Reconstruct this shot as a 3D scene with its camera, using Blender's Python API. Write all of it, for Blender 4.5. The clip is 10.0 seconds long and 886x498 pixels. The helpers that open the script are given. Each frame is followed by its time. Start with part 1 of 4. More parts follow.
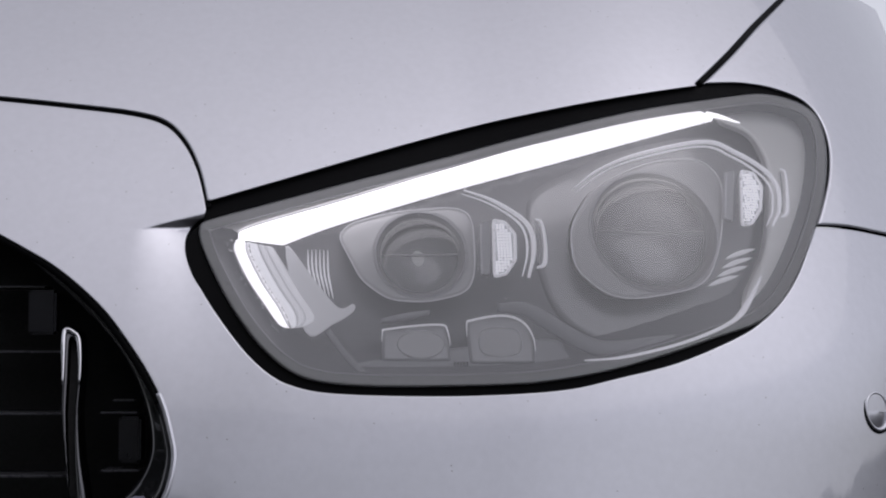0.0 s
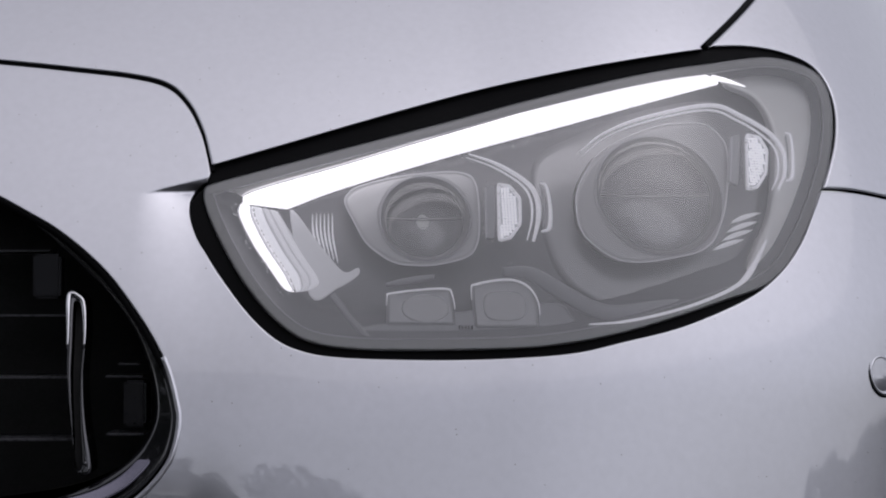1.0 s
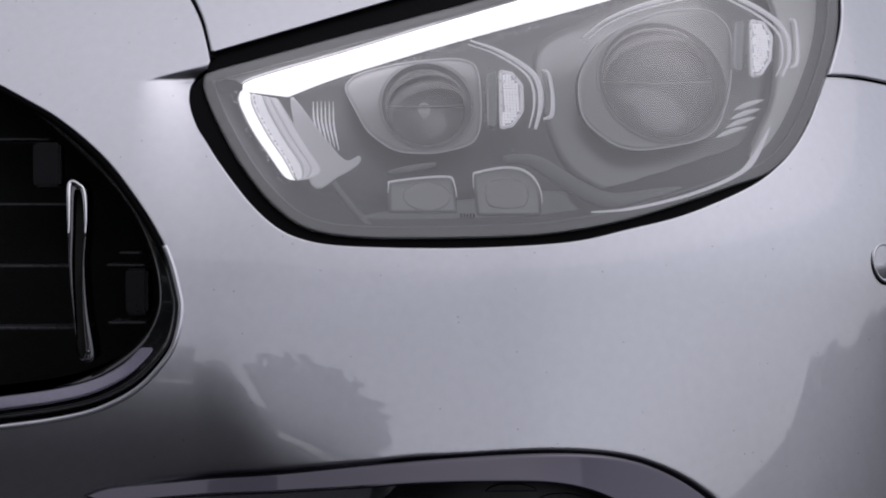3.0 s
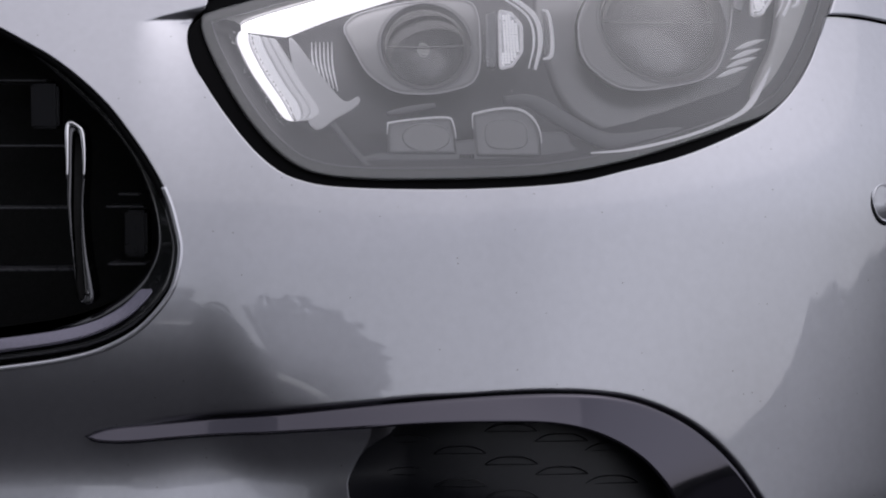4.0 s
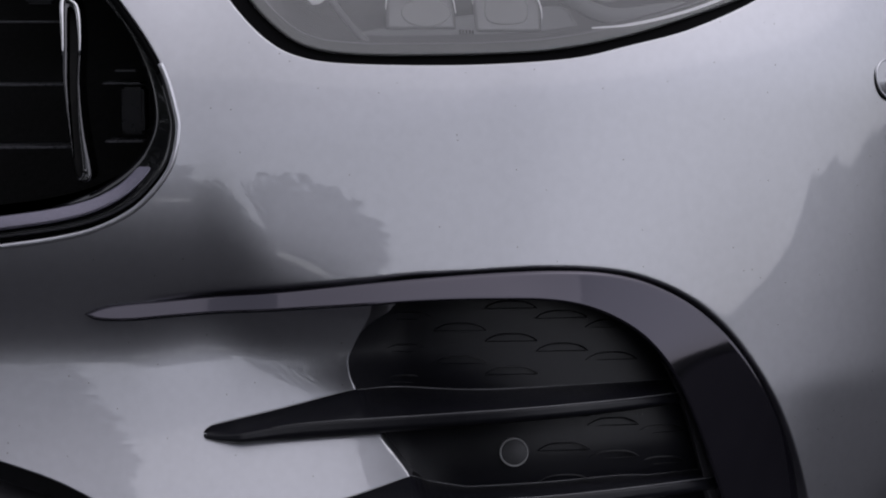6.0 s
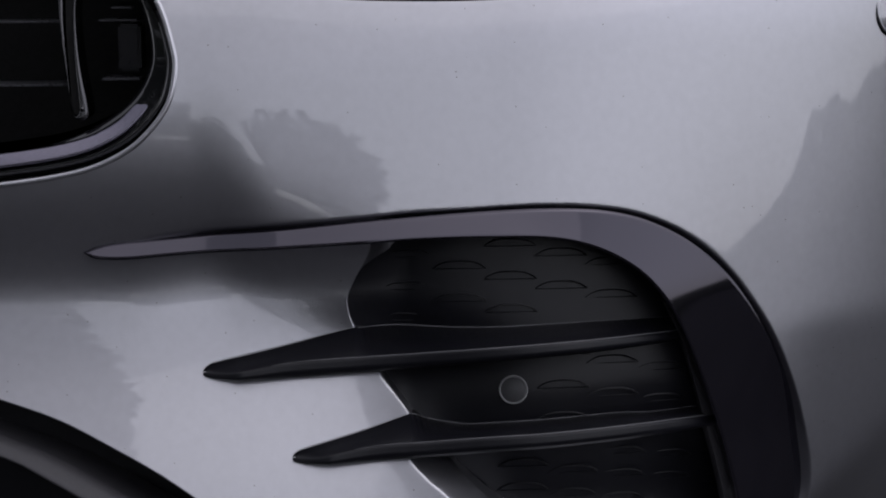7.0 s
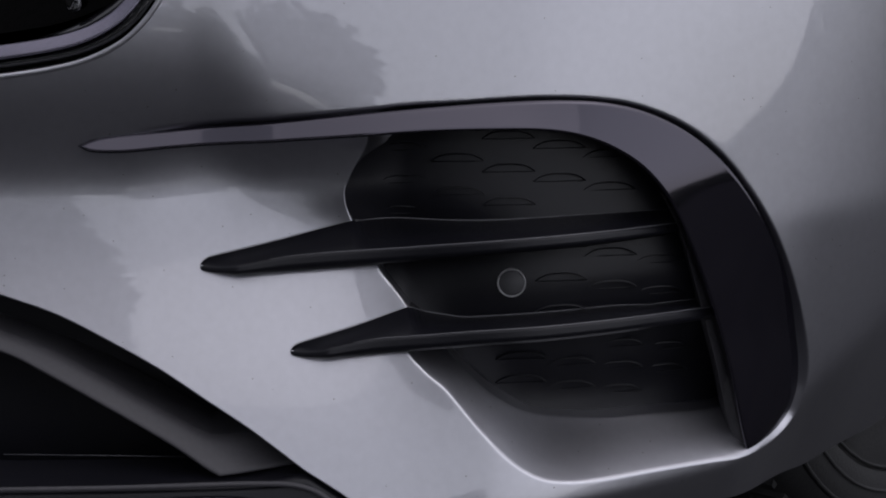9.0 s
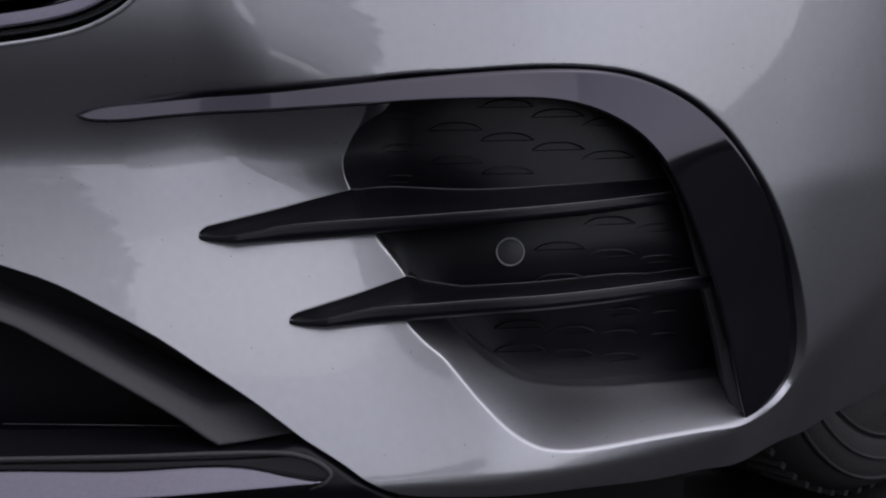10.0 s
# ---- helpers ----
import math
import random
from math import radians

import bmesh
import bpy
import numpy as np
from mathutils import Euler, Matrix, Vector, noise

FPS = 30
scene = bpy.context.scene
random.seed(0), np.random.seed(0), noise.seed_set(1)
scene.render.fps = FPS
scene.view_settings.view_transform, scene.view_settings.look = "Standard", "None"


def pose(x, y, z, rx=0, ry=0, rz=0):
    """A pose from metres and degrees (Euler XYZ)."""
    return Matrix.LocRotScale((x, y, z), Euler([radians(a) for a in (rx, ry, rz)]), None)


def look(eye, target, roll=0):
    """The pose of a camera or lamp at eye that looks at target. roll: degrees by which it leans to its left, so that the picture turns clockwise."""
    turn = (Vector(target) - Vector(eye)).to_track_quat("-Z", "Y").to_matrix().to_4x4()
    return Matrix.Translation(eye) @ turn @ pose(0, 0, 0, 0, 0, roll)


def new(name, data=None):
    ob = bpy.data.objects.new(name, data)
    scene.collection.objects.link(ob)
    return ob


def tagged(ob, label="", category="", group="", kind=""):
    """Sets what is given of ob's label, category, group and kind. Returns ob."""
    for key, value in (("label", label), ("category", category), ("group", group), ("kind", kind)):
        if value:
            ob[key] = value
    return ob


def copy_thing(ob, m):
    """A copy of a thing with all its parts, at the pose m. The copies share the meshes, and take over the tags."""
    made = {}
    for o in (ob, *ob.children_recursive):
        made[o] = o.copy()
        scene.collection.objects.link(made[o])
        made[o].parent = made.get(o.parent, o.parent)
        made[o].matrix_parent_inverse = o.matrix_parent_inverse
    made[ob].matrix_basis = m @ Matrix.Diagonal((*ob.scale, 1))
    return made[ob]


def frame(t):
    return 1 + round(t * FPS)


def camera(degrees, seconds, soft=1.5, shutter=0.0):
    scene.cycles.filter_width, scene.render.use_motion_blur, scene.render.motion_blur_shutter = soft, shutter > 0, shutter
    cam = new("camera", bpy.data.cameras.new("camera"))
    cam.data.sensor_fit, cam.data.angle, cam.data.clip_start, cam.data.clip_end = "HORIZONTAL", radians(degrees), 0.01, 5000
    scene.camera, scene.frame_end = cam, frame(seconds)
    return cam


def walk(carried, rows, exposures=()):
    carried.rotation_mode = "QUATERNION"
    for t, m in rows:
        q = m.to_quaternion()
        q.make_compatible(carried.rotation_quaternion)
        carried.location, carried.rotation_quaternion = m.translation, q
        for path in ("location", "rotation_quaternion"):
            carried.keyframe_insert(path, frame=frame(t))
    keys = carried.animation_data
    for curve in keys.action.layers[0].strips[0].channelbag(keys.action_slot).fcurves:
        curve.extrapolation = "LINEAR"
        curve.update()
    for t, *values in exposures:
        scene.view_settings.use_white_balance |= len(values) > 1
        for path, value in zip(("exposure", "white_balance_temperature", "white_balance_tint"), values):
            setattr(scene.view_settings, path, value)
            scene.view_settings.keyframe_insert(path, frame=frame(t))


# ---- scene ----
from mathutils.geometry import delaunay_2d_cdt

# camera and its walk
FOV = 28.833
ROWS = [
    (0.0, look((-0.0003, -1.1597, 0.6366), (0.0777, -0.0145, 0.7069), 0.049)),
    (0.5, look((-0.0002, -1.1595, 0.6363), (0.0767, -0.0136, 0.6967), 0.053)),
    (1.0, look((-0.0000, -1.1584, 0.6363), (0.0748, -0.0118, 0.6829), 0.057)),
    (1.5, look((-0.0000, -1.1576, 0.6363), (0.0743, -0.0103, 0.6660), 0.033)),
    (2.0, look((-0.0005, -1.1568, 0.6361), (0.0744, -0.0093, 0.6476), 0.009)),
    (2.5, look((-0.0000, -1.1550, 0.6352), (0.0743, -0.0074, 0.6279), 0.006)),
    (4.0, look((0.0002, -1.1529, 0.6343), (0.0743, -0.0072, 0.5688), -0.126)),
    (4.5, look((-0.0001, -1.1515, 0.6335), (0.0743, -0.0070, 0.5491), -0.118)),
    (5.0, look((0.0003, -1.1510, 0.6336), (0.0743, -0.0082, 0.5292), -0.188)),
    (5.5, look((0.0001, -1.1491, 0.6338), (0.0741, -0.0084, 0.5082), -0.195)),
    (7.0, look((-0.0001, -1.1434, 0.6345), (0.0743, -0.0116, 0.4451), -0.344)),
    (7.5, look((-0.0001, -1.1406, 0.6348), (0.0745, -0.0122, 0.4261), -0.341)),
    (8.0, look((0.0001, -1.1392, 0.6345), (0.0745, -0.0142, 0.4079), -0.348)),
    (8.5, look((0.0004, -1.1377, 0.6343), (0.0747, -0.0163, 0.3905), -0.386)),
    (9.0, look((0.0002, -1.1369, 0.6344), (0.0748, -0.0192, 0.3739), -0.421)),
    (9.5, look((0.0002, -1.1360, 0.6345), (0.0753, -0.0218, 0.3598), -0.420)),
    (10.0, look((-0.0001, -1.1356, 0.6346), (0.0753, -0.0230, 0.3536), -0.482)),
]

cam = camera(FOV, 10.0, soft=2.0)
walk(cam, ROWS, exposures=[(0.0, -0.10, 6220, 17), (10.0, -0.10, 6220, 17)])

# world and sun: an overcast day
world = bpy.data.worlds.new("overcast_sky")
scene.world = world
world.use_nodes = True
wn, wl = world.node_tree.nodes, world.node_tree.links
sky = wn.new("ShaderNodeTexSky")
sky.sky_type, sky.sun_disc = "NISHITA", False
sky.sun_elevation, sky.sun_rotation = radians(67), radians(125)
sky.dust_density, sky.air_density = 1.2, 1.0
pale = wn.new("ShaderNodeHueSaturation")
pale.inputs["Saturation"].default_value = 0.15
wl.new(sky.outputs[0], pale.inputs["Color"])
wl.new(pale.outputs[0], wn["Background"].inputs["Color"])
wn["Background"].inputs["Strength"].default_value = 0.15

sun = new("sun", bpy.data.lights.new("sun", "SUN"))
sun.data.energy, sun.data.angle, sun.data.color = 0.4, radians(90), (1.0, 0.97, 0.93)
sun.matrix_world = look((1.92, -1.35, 6.0), (0, 0, 0.5))

# materials


def mat(name, colour, rough=0.5, metal=0.0, coat=0.0, coat_rough=0.03, spec=0.5, vary=0.12, scale=60.0, bump=0.0, bump_scale=900.0, emit=0.0, stretch=None):
    """A surface with a mottled colour and gloss at two scales and an optional fine relief."""
    m = bpy.data.materials.new(name)
    m.use_nodes = True
    n, l = m.node_tree.nodes, m.node_tree.links
    b = n["Principled BSDF"]
    where = n.new("ShaderNodeTexCoord")
    src = where.outputs["Object"]
    if stretch:
        mp = n.new("ShaderNodeMapping")
        mp.inputs["Scale"].default_value = stretch
        l.new(src, mp.inputs[0])
        src = mp.outputs[0]
    big, fine = n.new("ShaderNodeTexNoise"), n.new("ShaderNodeTexNoise")
    big.inputs["Scale"].default_value, big.inputs["Detail"].default_value = scale * 0.15, 4
    fine.inputs["Scale"].default_value, fine.inputs["Detail"].default_value = scale * 6, 3
    l.new(src, big.inputs["Vector"]), l.new(src, fine.inputs["Vector"])
    mix = n.new("ShaderNodeMath")
    mix.operation = "ADD"
    l.new(big.outputs["Fac"], mix.inputs[0]), l.new(fine.outputs["Fac"], mix.inputs[1])
    ramp = n.new("ShaderNodeMapRange")
    ramp.inputs[1].default_value, ramp.inputs[2].default_value = 0.6, 1.4
    ramp.inputs[3].default_value, ramp.inputs[4].default_value = 1 - vary, 1 + vary
    l.new(mix.outputs[0], ramp.inputs[0])
    tint = n.new("ShaderNodeMix")
    tint.data_type, tint.blend_type = "RGBA", "MULTIPLY"
    tint.inputs[0].default_value = 1.0
    tint.inputs[6].default_value = (*colour, 1)
    l.new(ramp.outputs[0], tint.inputs[7])
    l.new(tint.outputs[2], b.inputs["Base Color"])
    gloss = n.new("ShaderNodeMath")
    gloss.operation = "MULTIPLY"
    gloss.inputs[1].default_value = rough
    l.new(ramp.outputs[0], gloss.inputs[0]), l.new(gloss.outputs[0], b.inputs["Roughness"])
    b.inputs["Metallic"].default_value = metal
    b.inputs["Coat Weight"].default_value, b.inputs["Coat Roughness"].default_value = coat, coat_rough
    b.inputs["Specular IOR Level"].default_value = spec
    if emit:
        b.inputs["Emission Color"].default_value, b.inputs["Emission Strength"].default_value = (*colour, 1), emit
    if bump:
        tex, bm = n.new("ShaderNodeTexNoise"), n.new("ShaderNodeBump")
        tex.inputs["Scale"].default_value, tex.inputs["Detail"].default_value = bump_scale, 2
        bm.inputs["Strength"].default_value, bm.inputs["Distance"].default_value = bump, 0.001
        l.new(src, tex.inputs["Vector"])
        l.new(tex.outputs["Fac"], bm.inputs["Height"]), l.new(bm.outputs[0], b.inputs["Normal"])
    return m


def clear(name, tint=(1, 1, 1), rough=0.0, ior=1.5, veil=0.0):
    """A thin clear sheet: light passes straight through, gloss by Fresnel; veil: share of fine dust, scratches and
    painted haze on it.
    """
    m = bpy.data.materials.new(name)
    m.use_nodes = True
    n, l = m.node_tree.nodes, m.node_tree.links
    n.remove(n["Principled BSDF"])
    glass, gloss, fres, mix = n.new("ShaderNodeBsdfTransparent"), n.new("ShaderNodeBsdfGlossy"), n.new("ShaderNodeFresnel"), n.new("ShaderNodeMixShader")
    glass.inputs[0].default_value = (*tint, 1)
    gloss.inputs["Roughness"].default_value = rough
    fres.inputs["IOR"].default_value = ior
    l.new(fres.outputs[0], mix.inputs[0]), l.new(glass.outputs[0], mix.inputs[1]), l.new(gloss.outputs[0], mix.inputs[2])
    last = mix
    # the pale film also paints in the haze of sky mirrored in the sheet
    if veil:
        dust, over, grain, rng = n.new("ShaderNodeBsdfDiffuse"), n.new("ShaderNodeMixShader"), n.new("ShaderNodeTexNoise"), n.new("ShaderNodeMapRange")
        dust.inputs[0].default_value = (0.8, 0.8, 0.82, 1)
        grain.inputs["Scale"].default_value, grain.inputs["Detail"].default_value = 14, 8
        rng.inputs[3].default_value, rng.inputs[4].default_value = veil * 0.5, veil * 1.5
        l.new(grain.outputs[0], rng.inputs[0]), l.new(rng.outputs[0], over.inputs[0])
        l.new(mix.outputs[0], over.inputs[1]), l.new(dust.outputs[0], over.inputs[2])
        last = over
    l.new(last.outputs[0], n["Material Output"].inputs[0])
    return m


def car_paint():
    """Silver metallic paint: fine flakes under a clear coat, with a little dust."""
    m = mat("silver_paint", (0.57, 0.57, 0.61), 0.36, 0.95, 1.0, 0.02, vary=0.05, scale=25)
    n, l = m.node_tree.nodes, m.node_tree.links
    b = n["Principled BSDF"]
    b.inputs["Coat IOR"].default_value = 1.9
    where = n.new("ShaderNodeTexCoord")
    cells, bm = n.new("ShaderNodeTexVoronoi"), n.new("ShaderNodeBump")
    cells.inputs["Scale"].default_value = 2600
    bm.inputs["Strength"].default_value, bm.inputs["Distance"].default_value = 0.10, 0.0004
    l.new(where.outputs["Object"], cells.inputs["Vector"])
    l.new(cells.outputs["Color"], bm.inputs["Height"]), l.new(bm.outputs[0], b.inputs["Normal"])
    # sparse specks of road dirt
    spots, near, few, both, dirt = n.new("ShaderNodeTexVoronoi"), n.new("ShaderNodeMath"), n.new("ShaderNodeMath"), n.new("ShaderNodeMath"), n.new("ShaderNodeMix")
    spots.inputs["Scale"].default_value = 150
    near.operation, near.inputs[1].default_value = "LESS_THAN", 0.075
    few.operation, few.inputs[1].default_value = "GREATER_THAN", 0.80
    both.operation = "MULTIPLY"
    split = n.new("ShaderNodeSeparateColor")
    l.new(where.outputs["Object"], spots.inputs["Vector"])
    l.new(spots.outputs["Distance"], near.inputs[0]), l.new(spots.outputs["Color"], split.inputs[0])
    l.new(split.outputs[0], few.inputs[0]), l.new(near.outputs[0], both.inputs[0]), l.new(few.outputs[0], both.inputs[1])
    dirt.data_type = "RGBA"
    dirt.inputs[7].default_value = (0.25, 0.24, 0.24, 1)
    l.new(both.outputs[0], dirt.inputs[0])
    l.new(b.inputs["Base Color"].links[0].from_socket, dirt.inputs[6])
    l.new(dirt.outputs[2], b.inputs["Base Color"])
    return m


PAINT = car_paint()
GLOSS_BLACK = mat("gloss_black_plastic", (0.010, 0.010, 0.012), 0.06, coat=1.0, spec=0.8, vary=0.2)
TRIM_BLACK = mat("lilac_gloss_black", (0.0045, 0.004, 0.0065), 0.07, vary=0.15)
TRIM_BLACK.node_tree.nodes["Principled BSDF"].inputs["IOR"].default_value = 1.95
TRIM_BLACK.node_tree.nodes["Principled BSDF"].inputs["Specular Tint"].default_value = (0.90, 0.85, 1.0, 1)
SATIN_BLACK = mat("satin_black_plastic", (0.009, 0.009, 0.0125), 0.33, spec=0.38, vary=0.2, bump=0.15, bump_scale=1800)
RUBBER = mat("black_rubber", (0.003, 0.003, 0.0035), 0.6, spec=0.06, vary=0.25, bump=0.1)
DARK = mat("engine_bay_black", (0.006, 0.006, 0.006), 0.8)
CHROME = mat("chrome", (0.75, 0.75, 0.77), 0.08, 1.0, vary=0.04)
HOUSING = mat("lamp_housing_grey", (0.15, 0.15, 0.16), 0.35, vary=0.15, scale=30)
TUNNEL = mat("projector_tunnel_grey", (0.42, 0.42, 0.43), 0.3, vary=0.15, scale=30)
RIM = mat("cover_rim_grey", (0.15, 0.15, 0.15), 0.3, vary=0.15)
REFLECTOR = mat("projector_reflector", (0.66, 0.66, 0.68), 0.3, 0.3, vary=0.10)
# pale ledge plastic, used too for sky painted into the lamp's side
LEDGE_AND_SHEEN = mat("pale_ledge_and_sheen", (0.85, 0.85, 0.84), 0.3, vary=0.06, scale=30)
FIELD = mat("lamp_field_grey", (0.30, 0.30, 0.31), 0.25, 0.3, vary=0.12, scale=20)
BEZEL = mat("lamp_bezel_grey", (0.44, 0.44, 0.45), 0.3, 0.2, vary=0.08)
PALE = mat("frosted_plastic", (0.36, 0.36, 0.38), 0.35, vary=0.08)
LIT = mat("lit_light_guide", (1.0, 0.98, 0.98), 0.3, emit=1.25, vary=0.05)
LIT_SOFT = mat("lit_window", (0.9, 0.9, 0.92), 0.3, emit=0.42, vary=0.02)
LENS = clear("lamp_cover", rough=0.0, ior=2.05, veil=0.05)
LENS_GLASS = clear("projector_glass", rough=0.03, ior=1.9)
# faint emission in this plastic stands in for lamp light caught by it
WHITE_GLOW = mat("white_plastic_added_glow", (0.5, 0.5, 0.52), 0.25, emit=0.30, vary=0.05)
LEG_MID = mat("middle_light_guide", (0.6, 0.6, 0.62), 0.3, emit=0.75, vary=0.06)
# water made partly diffuse white, to paint in glints of the lamp
DROP = mat("rain_water_and_glint", (1.0, 1.0, 1.0), 0.0, vary=0.0)
DROP.node_tree.nodes["Principled BSDF"].inputs["Transmission Weight"].default_value = 0.45
DROP.node_tree.nodes["Principled BSDF"].inputs["IOR"].default_value = 1.33
# the next two also glow faintly, for lamp light on parts that are unlit
FROST_GLOW = mat("frosted_plastic_added_glow", (0.62, 0.62, 0.64), 0.35, emit=0.3, vary=0.08)
PALE_GLOW = mat("pale_plastic_added_glow", (0.85, 0.85, 0.88), 0.2, emit=0.25, vary=0.05)
LIT_DIM = mat("dim_light_guide", (0.5, 0.5, 0.52), 0.3, emit=0.6, vary=0.05)
WHITE_LIT = mat("lit_window_back", (0.4, 0.4, 0.42), 0.3, emit=0.25, vary=0.05)
MODULE = mat("lamp_module_grey", (0.30, 0.30, 0.31), 0.2, 0.3, vary=0.12)
SLAT = mat("grille_slat_black", (0.07, 0.07, 0.078), 0.3, vary=0.2)
SATIN_GREY = mat("satin_dark_grey_plastic", (0.060, 0.058, 0.064), 0.5, vary=0.15, bump=0.2, bump_scale=1500)
CHROME_DARK = mat("dark_chrome", (0.12, 0.12, 0.125), 0.2, 1.0, vary=0.1)
SENSOR = mat("sensor_grey", (0.075, 0.075, 0.08), 0.5, vary=0.1)
SENSOR_RING = mat("sensor_ring_grey", (0.40, 0.40, 0.41), 0.4, vary=0.1)
STRIP_AND_SHEEN = mat("lilac_strip_and_sheen", (0.20, 0.19, 0.235), 0.22, 1.0, vary=0.1)
# two greys for the highlights painted along the fins
HIGHLIGHT_SOFT = mat("fin_highlight_soft", (0.17, 0.17, 0.18), 0.35, vary=0.15)
HIGHLIGHT_GREY = mat("fin_highlight_grey", (0.34, 0.34, 0.35), 0.3, vary=0.15)
TYRE = mat("tyre_rubber", (0.040, 0.040, 0.041), 0.7, spec=0.35, vary=0.3, bump=0.4, bump_scale=300)
ALLOY = mat("alloy_silver", (0.72, 0.72, 0.74), 0.4, 0.35, vary=0.06)
ASPHALT = mat("asphalt", (0.027, 0.027, 0.029), 0.9, spec=0.1, vary=0.35, scale=8, bump=0.8, bump_scale=120)
BARK = mat("bark", (0.09, 0.065, 0.045), 0.9, vary=0.3, scale=3)
LEAF = mat("foliage", (0.06, 0.085, 0.04), 0.7, vary=0.4, scale=2)


def relu(a):
    return 0.5 * (a + np.sqrt(a * a + 0.0001))


def ease(t):
    t = np.clip(t, 0, 1)
    return t * t * (3 - 2 * t)


def base(x, z):
    """Depth of the car's skin without its hollows: the corner falls back to the side, the nose leans back upwards,
    the chin runs forward and its edge rolls under, and a valley runs below the grille."""
    crease = z - (0.566 + 0.145 * x + 0.25 * relu(x - 0.12) ** 2)
    chin, under = 0.40 - z, 0.2005 + 0.04 * relu(x - 0.03) + 0.5 * relu(x - 0.28) - 0.45 * relu(x - 0.44) - z
    y = 0.9 * relu(x - 0.12) ** 2 + 1.6 * relu(x - 0.33) ** 2
    side = ease((x - 0.10) / 0.20)
    y = y + 0.17 * (1 - 0.35 * side) * (z - 0.45) + 1.2 * relu(z - 0.58) ** 2
    y = y + 0.07 * (crease + np.sqrt(crease ** 2 + 0.010 ** 2))
    y = y - 0.06 * (1 - 0.8 * side) * (chin + np.sqrt(chin ** 2 + 0.03 ** 2))
    y = y + 0.365 * (under + np.sqrt(under ** 2 + (0.0035 + 0.12 * relu(x - 0.29)) ** 2))
    fade = 1 / (1 + np.exp(np.clip((x + 0.035 - 0.065 * ease((0.465 - z) / 0.03) - 0.055 * ease((0.41 - z) / 0.05)) / 0.026, -50, 50)))
    y = y + 0.040 * fade * np.exp(-((z - 0.402) / np.where(z > 0.402, 0.050 + 0.022 * ease((-0.035 - x) / 0.06), 0.125)) ** 2)
    # the corner tucks in towards its foot
    y = y + 0.17 * relu(0.38 - z) * ease((x - 0.28) / 0.08)
    return y


def spline(pts, closed=False, n=8):
    """Catmull-Rom curve through a few corner points."""
    p = [np.array(a, float) for a in pts]
    m, out = len(p), []
    for i in range(m if closed else m - 1):
        a = p[(i - 1) % m] if closed or i > 0 else 2 * p[0] - p[1]
        b, c = p[i], p[(i + 1) % m]
        d = p[(i + 2) % m] if closed or i + 2 < m else 2 * p[-1] - p[-2]
        for k in range(n):
            t = k / n
            out.append(0.5 * (2 * b + (c - a) * t + (2 * a - 5 * b + 4 * c - d) * t * t + (3 * b - a - 3 * c + d) * t ** 3))
    if not closed:
        out.append(p[-1])
    return np.array(out)


def far(x, z, poly):
    """Distance from points to a closed outline, positive inside."""
    a, b = poly, np.roll(poly, -1, axis=0)
    x, z = np.atleast_1d(np.asarray(x, float)), np.atleast_1d(np.asarray(z, float))
    shape = x.shape
    x, z = x.ravel(), z.ravel()
    out = np.empty(len(x))
    ab = b - a
    den = (ab ** 2).sum(1) + 1e-18
    for s in range(0, len(x), 4000):
        px, pz = x[s:s + 4000, None], z[s:s + 4000, None]
        t = np.clip(((px - a[:, 0]) * ab[:, 0] + (pz - a[:, 1]) * ab[:, 1]) / den, 0, 1)
        d = np.hypot(px - a[:, 0] - t * ab[:, 0], pz - a[:, 1] - t * ab[:, 1]).min(1)
        over = ((a[:, 1] > pz) != (b[:, 1] > pz)) & (px < ab[:, 0] * (pz - a[:, 1]) / np.where(ab[:, 1] == 0, 1e-12, ab[:, 1]) + a[:, 0])
        out[s:s + 4000] = np.where(over.sum(1) % 2 == 1, d, -d)
    return out.reshape(shape)


def bowl_deep(x, z):
    """How far the side intake's panel lies behind the skin: deeper towards its foot."""
    return 0.0005 + 0.026 * ease((x + 0.005) / 0.06) + 0.034 * ease((x - 0.03) / 0.06) * ease((0.35 - z) / 0.10)


# outlines of the front view: metres across, metres up
HOOD_GAP = [(-0.3181, 0.8379), (-0.2521, 0.8322), (-0.1993, 0.8265), (-0.1511, 0.8203), (-0.1244, 0.8121), (-0.1081, 0.7961), (-0.0969, 0.7750), (-0.0906, 0.7545), (-0.0879, 0.7425)]
LAMP_LOW = [(-0.0896, 0.7363), (-0.0974, 0.7302), (-0.1017, 0.7194), (-0.0979, 0.7025), (-0.0867, 0.6798), (-0.0699, 0.6556), (-0.0536, 0.6359), (-0.0377, 0.6222), (-0.0221, 0.6148), (0.0013, 0.6102), (0.0480, 0.6082), (0.1066, 0.6084), (0.1656, 0.6122), (0.2060, 0.6207), (0.2476, 0.6308), (0.2918, 0.6477), (0.3158, 0.6609), (0.3369, 0.6790), (0.3556, 0.7030), (0.3723, 0.7339)]
FENDER_GAP = [(0.3722, 0.7339), (0.4051, 0.7343), (0.4459, 0.7308), (0.5136, 0.7254)]
BOTTOM = [(0.5025, 0.1519), (0.4844, 0.1506), (0.4478, 0.1493), (0.4025, 0.1569), (0.3620, 0.1564), (0.3148, 0.1702), (0.2671, 0.1797), (0.2221, 0.1820), (0.1663, 0.1882), (0.0995, 0.1899), (0.0500, 0.1931), (0.0235, 0.2031), (0.0031, 0.2169), (-0.0212, 0.2321)]
